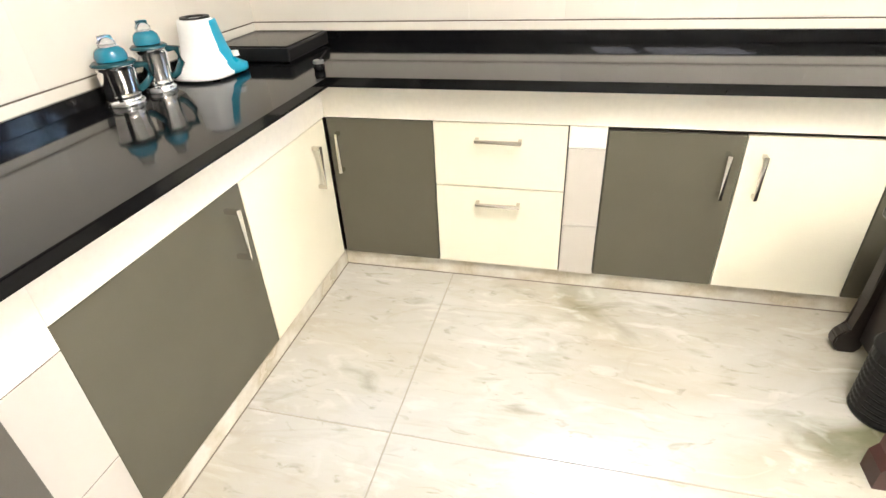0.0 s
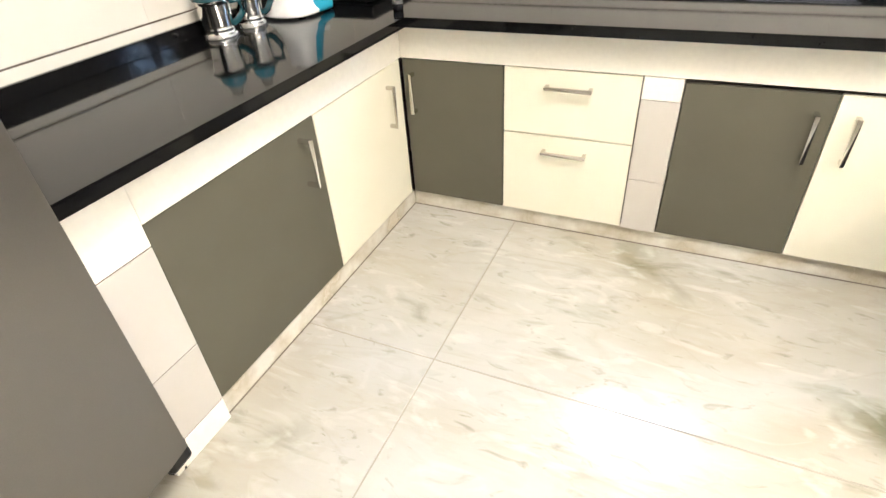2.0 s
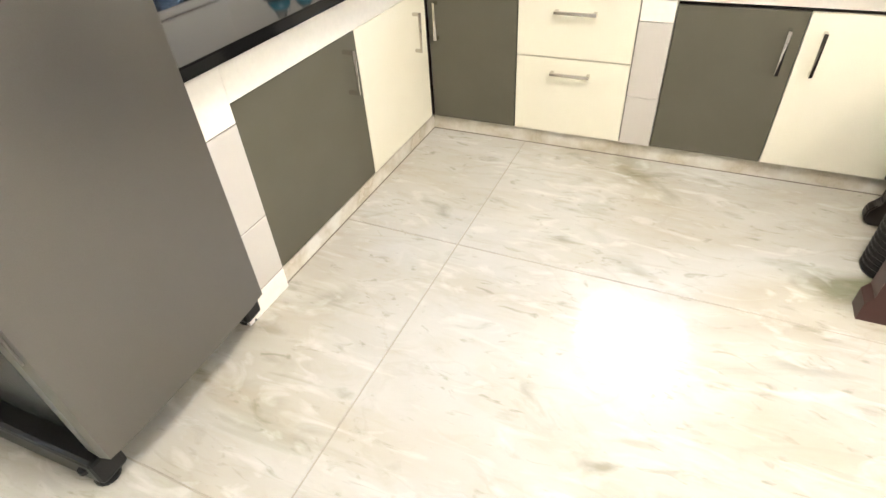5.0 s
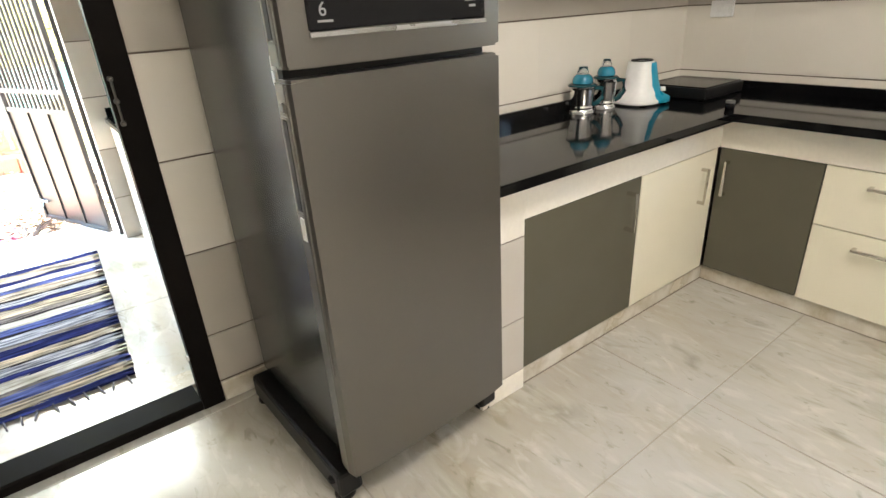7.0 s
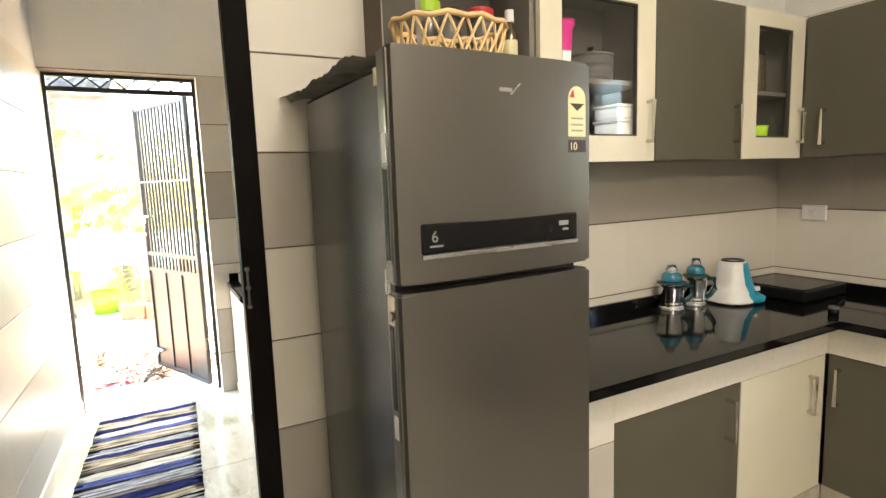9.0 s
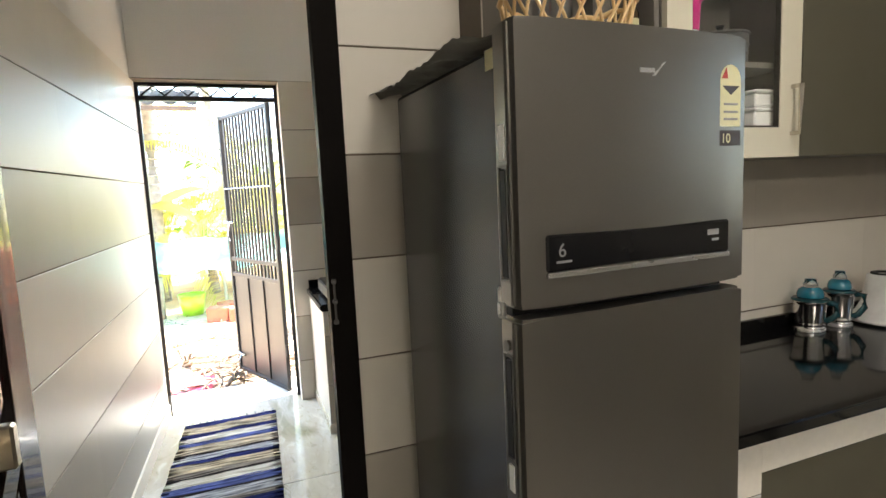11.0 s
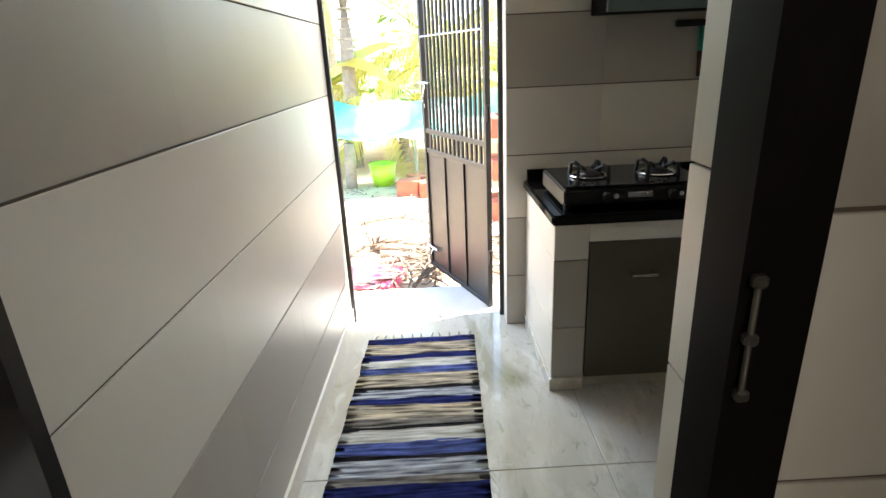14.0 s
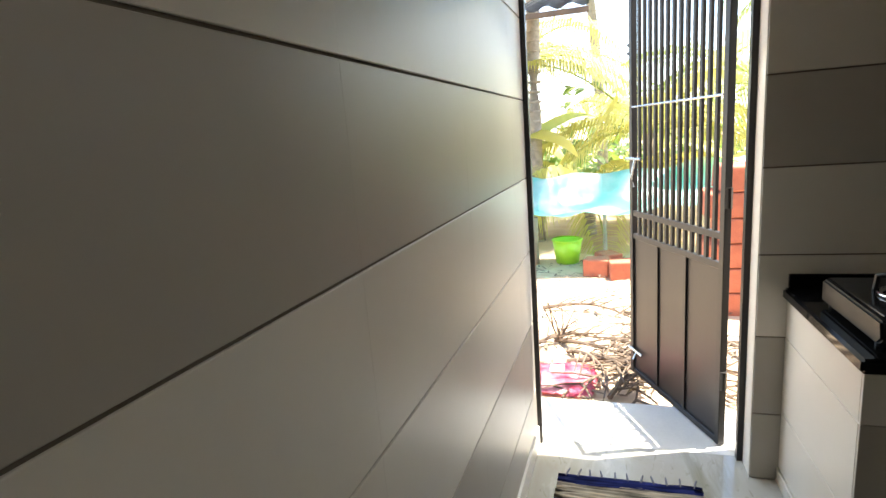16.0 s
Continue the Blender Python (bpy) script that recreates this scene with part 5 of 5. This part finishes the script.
def palm(x, y, height, r, n_fronds, length, leaf_m, label, lean=(0, 0), zb=-0.11, low=False):
    p = thing("palm_tree", (x, y, zb), label, "tree")
    if height > 0.05:
        pts = [(x + lean[0] * (k / 8) ** 2, y + lean[1] * (k / 8) ** 2, zb + height * k / 8) for k in range(9)]
        bm = tube(pts, r, 14, r_end=r * 0.7)
        for k in range(int(height / 0.12)):
            u = k * 0.12 / height
            q = (x + lean[0] * u * u, y + lean[1] * u * u, zb + u * height)
            lathe([(r * (1.0 - 0.3 * u), 0), (r * (1.10 - 0.3 * u), 0.015), (r * (1.0 - 0.3 * u), 0.03)], 12, q, bm)
        part("trunk", bm, BARK, p, "ringed grey-brown trunk", smooth=True)
    topp = (x + lean[0], y + lean[1], zb + height)
    strips, bm = [], bmesh.new()
    for k in range(n_fronds):
        h = 2 * math.pi * k / n_fronds + random.uniform(-0.2, 0.2)
        L_ = length * random.uniform(0.8, 1.1)
        pts = frond_points(topp, h, L_, random.uniform(0.25, 0.95), random.uniform(0.5, 0.9))
        tube(pts, 0.018, 5, bm, r_end=0.004)
        across = Vector((-math.sin(h), math.cos(h), 0))
        for i in range(2, len(pts)):
            for f in (0.0, 0.33, 0.66):
                q = pts[i - 1].lerp(pts[i], f)
                ll = L_ * 0.26 * math.sin(math.pi * min(1, (i + f) / len(pts)) ** 0.8) + 0.08
                fwd = (pts[i] - pts[i - 1]).normalized()
                for s in (-1, 1):
                    tip = q + across * s * ll * 0.8 + fwd * ll * 0.5
                    strips.append((q, tip, 0.018, ll * random.uniform(0.25, 0.6), (0, 0, 1)))
    part("frond_ribs", bm, LEAF, p)
    me = tri_strips("crown", strips, leaf_m, "", "")
    ob = new("crown", me)
    ob.parent = p
    ob.location = (-x, -y, -zb)
    ob["label"] = "feathered yellow-green crown"
    return p


palm(-8.6, -1.62, 4.6, 0.10, 13, 2.6, LEAF, "slender coconut palm behind the yard", (0.2, 0.15))
palm(-9.4, -0.15, 1.3, 0.09, 14, 2.3, YLEAF, "young yellowing palm with arching fronds")
palm(-11.5, -2.3, 2.6, 0.11, 13, 2.6, YLEAF, "yellow-green palm at the far side of the yard")
palm(-11.0, 1.8, 1.8, 0.12, 13, 2.4, LEAF, "green palm beyond the block stack")
palm(-15.0, -0.8, 5.0, 0.13, 14, 3.2, LEAF, "tall coconut palm in the distance", (0.4, -0.3))
palm(-14.0, 3.5, 4.2, 0.13, 14, 3.0, LEAF, "tall coconut palm in the distance", (0.2, 0.4))


def banana(x, y, n, size, label):
    b = thing("banana_plant", (x, y, -0.11), label, "plant")
    part("stem", tube([(x, y, -0.11), (x + 0.02, y, 0.35 * size), (x, y + 0.02, 0.7 * size)], 0.06 * size, 12, r_end=0.035 * size), YLEAF, b, smooth=True)
    for k in range(n):
        h = 2 * math.pi * k / n + random.uniform(-0.3, 0.3)
        pts = frond_points((x, y, 0.65 * size), h, 1.15 * size * random.uniform(0.8, 1.1), random.uniform(0.7, 1.2), random.uniform(0.7, 1.1), 10)
        across = Vector((-math.sin(h), math.cos(h), 0))
        own = bmesh.new()
        left, midr, right = [], [], []
        for i, q in enumerate(pts):
            w = 0.20 * size * math.sin(math.pi * (0.06 + 0.94 * i / 10) ** 0.8) + 0.004
            drop = Vector((0, 0, -0.35 * w))
            left.append(own.verts.new(q + across * w * random.uniform(0.85, 1.05) + drop))
            midr.append(own.verts.new(q))
            right.append(own.verts.new(q - across * w * random.uniform(0.85, 1.05) + drop))
        for i in range(10):
            own.faces.new((left[i], midr[i], midr[i + 1], left[i + 1]))
            own.faces.new((midr[i], right[i], right[i + 1], midr[i + 1]))
        part("leaf", own, random.choice((LEAF, YLEAF)), b, smooth=True)
    return b


palm(-8.9, -0.95, 0.5, 0.09, 13, 1.9, YLEAF, "low yellow-green palm behind the tarp")
banana(-9.0, -2.1, 7, 1.5, "tall yellow-green banana plant")
banana(-7.9, 0.75, 6, 1.1, "broad-leaved plant beside the block stack")

strips = []
for k in range(5200):
    x, y = random.uniform(-24, -12.5), random.uniform(-14, 14)
    z = abs(random.gauss(0, 1)) * 1.6 * (0.6 + 0.6 * noise.noise((x * 0.3, y * 0.3, 0)))
    d = Vector((random.uniform(-1, 1), random.uniform(-1, 1), random.uniform(-0.5, 0.7))).normalized() * random.uniform(0.25, 0.6)
    strips.append(((x, y, z), Vector((x, y, z)) + d, 0.10, 0.08, (0.3, 0.2, 1)))
me = tri_strips("undergrowth", strips, BUSH, "", "")
tagged(new("undergrowth", me), "dense sunlit green undergrowth behind the yard", "undergrowth", kind="stuff")

# turquoise tarp slung low across the yard
own = bmesh.new()
vs = []
for i in range(41):
    row = []
    for j in range(17):
        u, v = i / 40, j / 16
        y = -2.6 + 3.6 * u
        x = -7.75 + 0.9 * v + 0.15 * math.sin(u * 5)
        sag = 0.16 * math.sin(math.pi * u) + 0.30 * math.sin(math.pi * v) * (0.6 + 0.4 * math.sin(3 * u))
        z = 0.62 + 0.30 * (1 - v) - sag * 0.55 + 0.25 * (u - 0.45) ** 2 + 0.05 * noise.noise((u * 7, v * 4, 2)) + 0.025 * math.sin(u * 34 + v * 5)
        row.append(own.verts.new((x, y, z)))
    vs.append(row)
for i in range(40):
    for j in range(16):
        own.faces.new((vs[i][j], vs[i + 1][j], vs[i + 1][j + 1], vs[i][j + 1]))
bmesh.ops.solidify(own, geom=own.faces[:], thickness=0.004)
tp = thing("tarp", (-7.3, -0.8, -0.11), "turquoise plastic tarp slung on stakes across the yard", "tarp")
part("sheet", own, TARP, tp, smooth=True)
for x, y, z in ((-7.74, -2.55, 0.95), (-7.72, 0.95, 0.98), (-6.86, -2.5, 0.68), (-6.88, 0.95, 0.72), (-7.55, -0.75, 0.62)):
    part("stake", tube([(x, y, -0.13), (x + 0.02, y, z)], 0.022, 8), BARK, tp)

# laterite blocks
def block(x, y, z, rz=0.0, group="stacked laterite blocks", s=(0.36, 0.2, 0.18)):
    own = box(-s[0] / 2, s[0] / 2, -s[1] / 2, s[1] / 2, 0, s[2], 0.014, 2)
    for v in own.verts:
        v.co += Vector((noise.noise(v.co * 9 + Vector((x, y, z))), noise.noise(v.co * 9 + Vector((y, z, x))), 0)) * 0.010
    ob = solo("laterite_block", own, LATERITE, "rough red-orange laterite building block", "block", group, smooth=False)
    ob.matrix_world = pose(x, y, z, 0, 0, rz)


for row in range(6):
    for k in range(3):
        for d in range(2):
            block(-5.75 - 0.22 * d, 0.14 + 0.37 * k + 0.1 * (row % 2), -0.115 + 0.186 * row, 90 + random.uniform(-4, 4))
for x, y, rz in ((-6.85, -0.83, 80), (-6.75, -0.60, 100), (-7.1, -0.72, 30)):
    block(x, y, -0.12, rz, "loose laterite blocks", (0.24, 0.2, 0.18))

# lime bucket, cut stump, litter
bu = thing("lime_tub", (-7.35, -1.15, -0.11), "lime green plastic tub under the tarp", "tub")
part("body", lathe([(0, 0), (0.12, 0), (0.16, 0.26), (0.15, 0.26), (0.11, 0.01), (0, 0.01)], 24, (-7.35, -1.15, -0.11)), LIME, bu, smooth=True)
part("rim", lathe([(0.16, 0.26), (0.17, 0.265), (0.16, 0.275)], 24, (-7.35, -1.15, -0.11)), LIME, bu)
sp = thing("tree_stump", (-7.3, -1.52, -0.12), "grey weathered post stump in the yard", "stump")
part("stump_wood", tube([(-7.3, -1.52, -0.14), (-7.29, -1.52, 0.12), (-7.3, -1.51, 0.42)], 0.07, 12, r_end=0.06), BARK, sp, smooth=True)
part("cut_top", lathe([(0, 0), (0.058, 0), (0, 0.012)], 12, (-7.3, -1.51, 0.42)), DRY, sp)


def dry_frond(x, y, rz, length, bend):
    f = thing("dry_frond", (x, y, -0.1), "brown dried palm frond lying on the soil", "frond", "dry palm fronds", rz=rz)
    pts = [(length * (k / 8 - 0.5), bend * math.sin(math.pi * k / 8), 0.018 + 0.05 * math.sin(math.pi * k / 8)) for k in range(9)]
    part("stalk", tube(pts, 0.017, 6, r_end=0.005), DRY, f, local=True)
    for k in range(1, 9):
        for s in (-1, 1):
            p = Vector(pts[k])
            q = p + Vector((random.uniform(0.06, 0.26), s * random.uniform(0.06, 0.2), random.uniform(-0.01, 0.06)))
            part("dry_leaflet", tube([p, p.lerp(q, 0.5) + Vector((0, 0, 0.012)), q], 0.008, 5, r_end=0.003), DRY, f, local=True)
    return f


for x, y, rz, ln, b in ((-4.72, -0.55, 25, 0.75, 0.06), (-4.55, -0.75, -35, 0.7, 0.08), (-4.85, -0.80, 60, 0.65, -0.05), (-4.62, -0.42, 80, 0.8, 0.05), (-5.05, -0.62, -10, 0.7, 0.07),
                     (-4.95, -1.0, 110, 0.5, 0.05), (-4.42, -0.55, 140, 0.55, 0.04), (-5.3, -0.35, 40, 0.8, 0.06), (-4.75, 0.02, 15, 0.8, 0.05), (-4.50, -0.62, 5, 0.6, 0.05), (-4.68, -0.68, 95, 0.6, -0.06), (-4.80, -0.48, 170, 0.7, 0.05), (-4.60, -0.86, 30, 0.5, 0.04), (-4.45, -0.40, 60, 0.6, 0.05), (-5.6, -0.9, 75, 0.7, 0.06)):
    dry_frond(x, y, rz, ln, b)
rt = thing("dead_branch", (-5.0, -1.05, -0.1), "twisted dead branch sticking up from the litter", "branch")
for k in range(7):
    a = k * 0.9
    part("twig", tube([(-5.0, -1.05, -0.1), (-5.0 + 0.05 * math.cos(a), -1.05 + 0.05 * math.sin(a), 0.02), (-5.0 + 0.14 * math.cos(a + 0.4), -1.05 + 0.12 * math.sin(a + 0.4), 0.05 + 0.03 * k)], 0.010, 6, r_end=0.003), DRY, rt)

strips = []
for k in range(900):
    x, y = random.uniform(-7.5, -4.1), random.uniform(-2.2, 0.8)
    a = random.uniform(0, 6.28)
    ll = random.uniform(0.03, 0.14)
    strips.append(((x, y, -0.085), (x + ll * math.cos(a), y + ll * math.sin(a), -0.075), random.uniform(0.004, 0.016), 0.0, (0, 0, 1)))
tagged(new("leaf_litter", tri_strips("leaf_litter", strips, DRY, "", "")), "scattered dry leaves and twigs on the soil", "litter", kind="stuff")

own = bmesh.new()
vs = []
for i in range(15):
    row = []
    for j in range(15):
        u, v = i / 14 - 0.5, j / 14 - 0.5
        w = 1 - 0.25 * abs(u)
        row.append(own.verts.new((-4.42 + u * 0.42, -1.0 + v * 0.42 * w, -0.085 + 0.05 * (1 - 4 * u * u) * (1 - 4 * v * v) + 0.022 * noise.noise((u * 7, v * 7, 3)))))
    vs.append(row)
for i in range(14):
    for j in range(14):
        own.faces.new((vs[i][j], vs[i + 1][j], vs[i + 1][j + 1], vs[i][j + 1]))
bmesh.ops.solidify(own, geom=own.faces[:], thickness=0.004)
bg = thing("plastic_bag", (-4.42, -1.0, -0.1), "crumpled crimson and white plastic bag on the soil", "bag")
part("sheet", own, REDBAG, bg, smooth=True)
part("print", box(-4.47, -4.38, -1.06, -0.98, -0.030, -0.024, 0.002), WHITEP, bg, "white print")

# neighbouring tin roof edge
rf = thing("tin_roof", (-7.6, -1.9, -0.1), "rusty corrugated tin roof corner on a timber post", "roof")
own = bmesh.new()
a, b = [], []
for k in range(61):
    y = -3.6 + 2.74 * k / 60
    z = 2.46 + 0.022 * math.sin(k * 1.25)
    a.append(own.verts.new((-6.9, y, z)))
    b.append(own.verts.new((-8.3, y, z + 0.4)))
for k in range(60):
    own.faces.new((a[k], a[k + 1], b[k + 1], b[k]))
bmesh.ops.solidify(own, geom=own.faces[:], thickness=0.004)
part("sheet", own, ROOF, rf, smooth=True)
part("fascia", box(-6.94, -6.90, -3.6, -0.86, 2.385, 2.435, 0.003), DRY, rf, "grey timber fascia")
part("post", box(-7.02, -6.94, -3.1, -3.02, -0.14, 2.40, 0.005), DRY, rf)

# tube light on the east wall, and an unseen square fill panel added on the ceiling
tl = thing("tube_light", (2.29, -0.2, 2.30), "white batten tube light on the kitchen wall", "light")
part("batten", box(2.29, 2.318, -0.82, 0.42, 2.28, 2.34, 0.004), WHITEP, tl)
part("tube", tube([(2.272, -0.80, 2.335), (2.272, 0.40, 2.335)], 0.013, 12), GLOW, tl, smooth=True)
cl = thing("ceiling_fill_panel", (0.55, 0.3, 2.86), "added square white fill panel on the ceiling, out of view", "light")
part("housing", box(0.25, 0.85, 0.0, 0.60, 2.862, 2.898, 0.004), WHITEP, cl)
part("diffuser", box(0.27, 0.83, 0.02, 0.58, 2.852, 2.8615, 0.003), GLOW, cl)


# ---- tiles and floor slabs, piece by piece ----
tile_mesh = {}


def lay(parent, w, h, depth, material, at, flat=False):
    key = (round(w, 3), round(h, 3), material.name, flat)
    if key not in tile_mesh:
        own = bmesh.new()
        bmesh.ops.create_cube(own, size=1.0)
        size = (w, h, depth) if flat else (w, depth, h)
        for v in own.verts:
            v.co = Vector((v.co.x * size[0], v.co.y * size[1], v.co.z * size[2]))
        if flat:
            edges = [e for e in own.edges if all(v.co.z > 0 for v in e.verts)]
        else:
            edges = [e for e in own.edges if all(v.co.y < 0 for v in e.verts) and abs(e.verts[0].co.z - e.verts[1].co.z) < 1e-5]
        bmesh.ops.bevel(own, geom=edges, offset=0.0012, segments=1, affect="EDGES")
        bmesh.ops.recalc_face_normals(own, faces=own.faces)
        me = bpy.data.meshes.new("floor_slab" if flat else "tile")
        own.to_mesh(me)
        own.free()
        me.materials.append(material)
        tile_mesh[key] = me
    ob = new("floor_slab" if flat else "tile", tile_mesh[key])
    ob.parent = parent
    ob.location = at


for parent, (u0, u1, v0, v1), material in TILES:
    lay(parent, u1 - u0 - 0.0004, v1 - v0 - 0.0055, 0.008, material, ((u0 + u1) / 2, -0.0005, (v0 + v1) / 2))

floor = thing("floor", (0, 0, -0.1), "pale polished marble floor with warm patches and green-grey veins", "floor", kind="structure")
part("bed", box(-3.62, 2.4, -2.1, 2.35, -0.1, -0.0025), FLOOR_GROUT, floor)
XS = [-3.62, -2.45, -1.41, -0.37, 1.30, 2.4]
YS = [-2.1, -1.08, -0.04, 1.0, 2.04, 2.35]
for x0, x1 in zip(XS, XS[1:]):
    for y0, y1 in zip(YS, YS[1:]):
        lay(floor, x1 - x0 - 0.004, y1 - y0 - 0.004, 0.02, MARBLE, ((x0 + x1) / 2, (y0 + y1) / 2, 0.09), True)
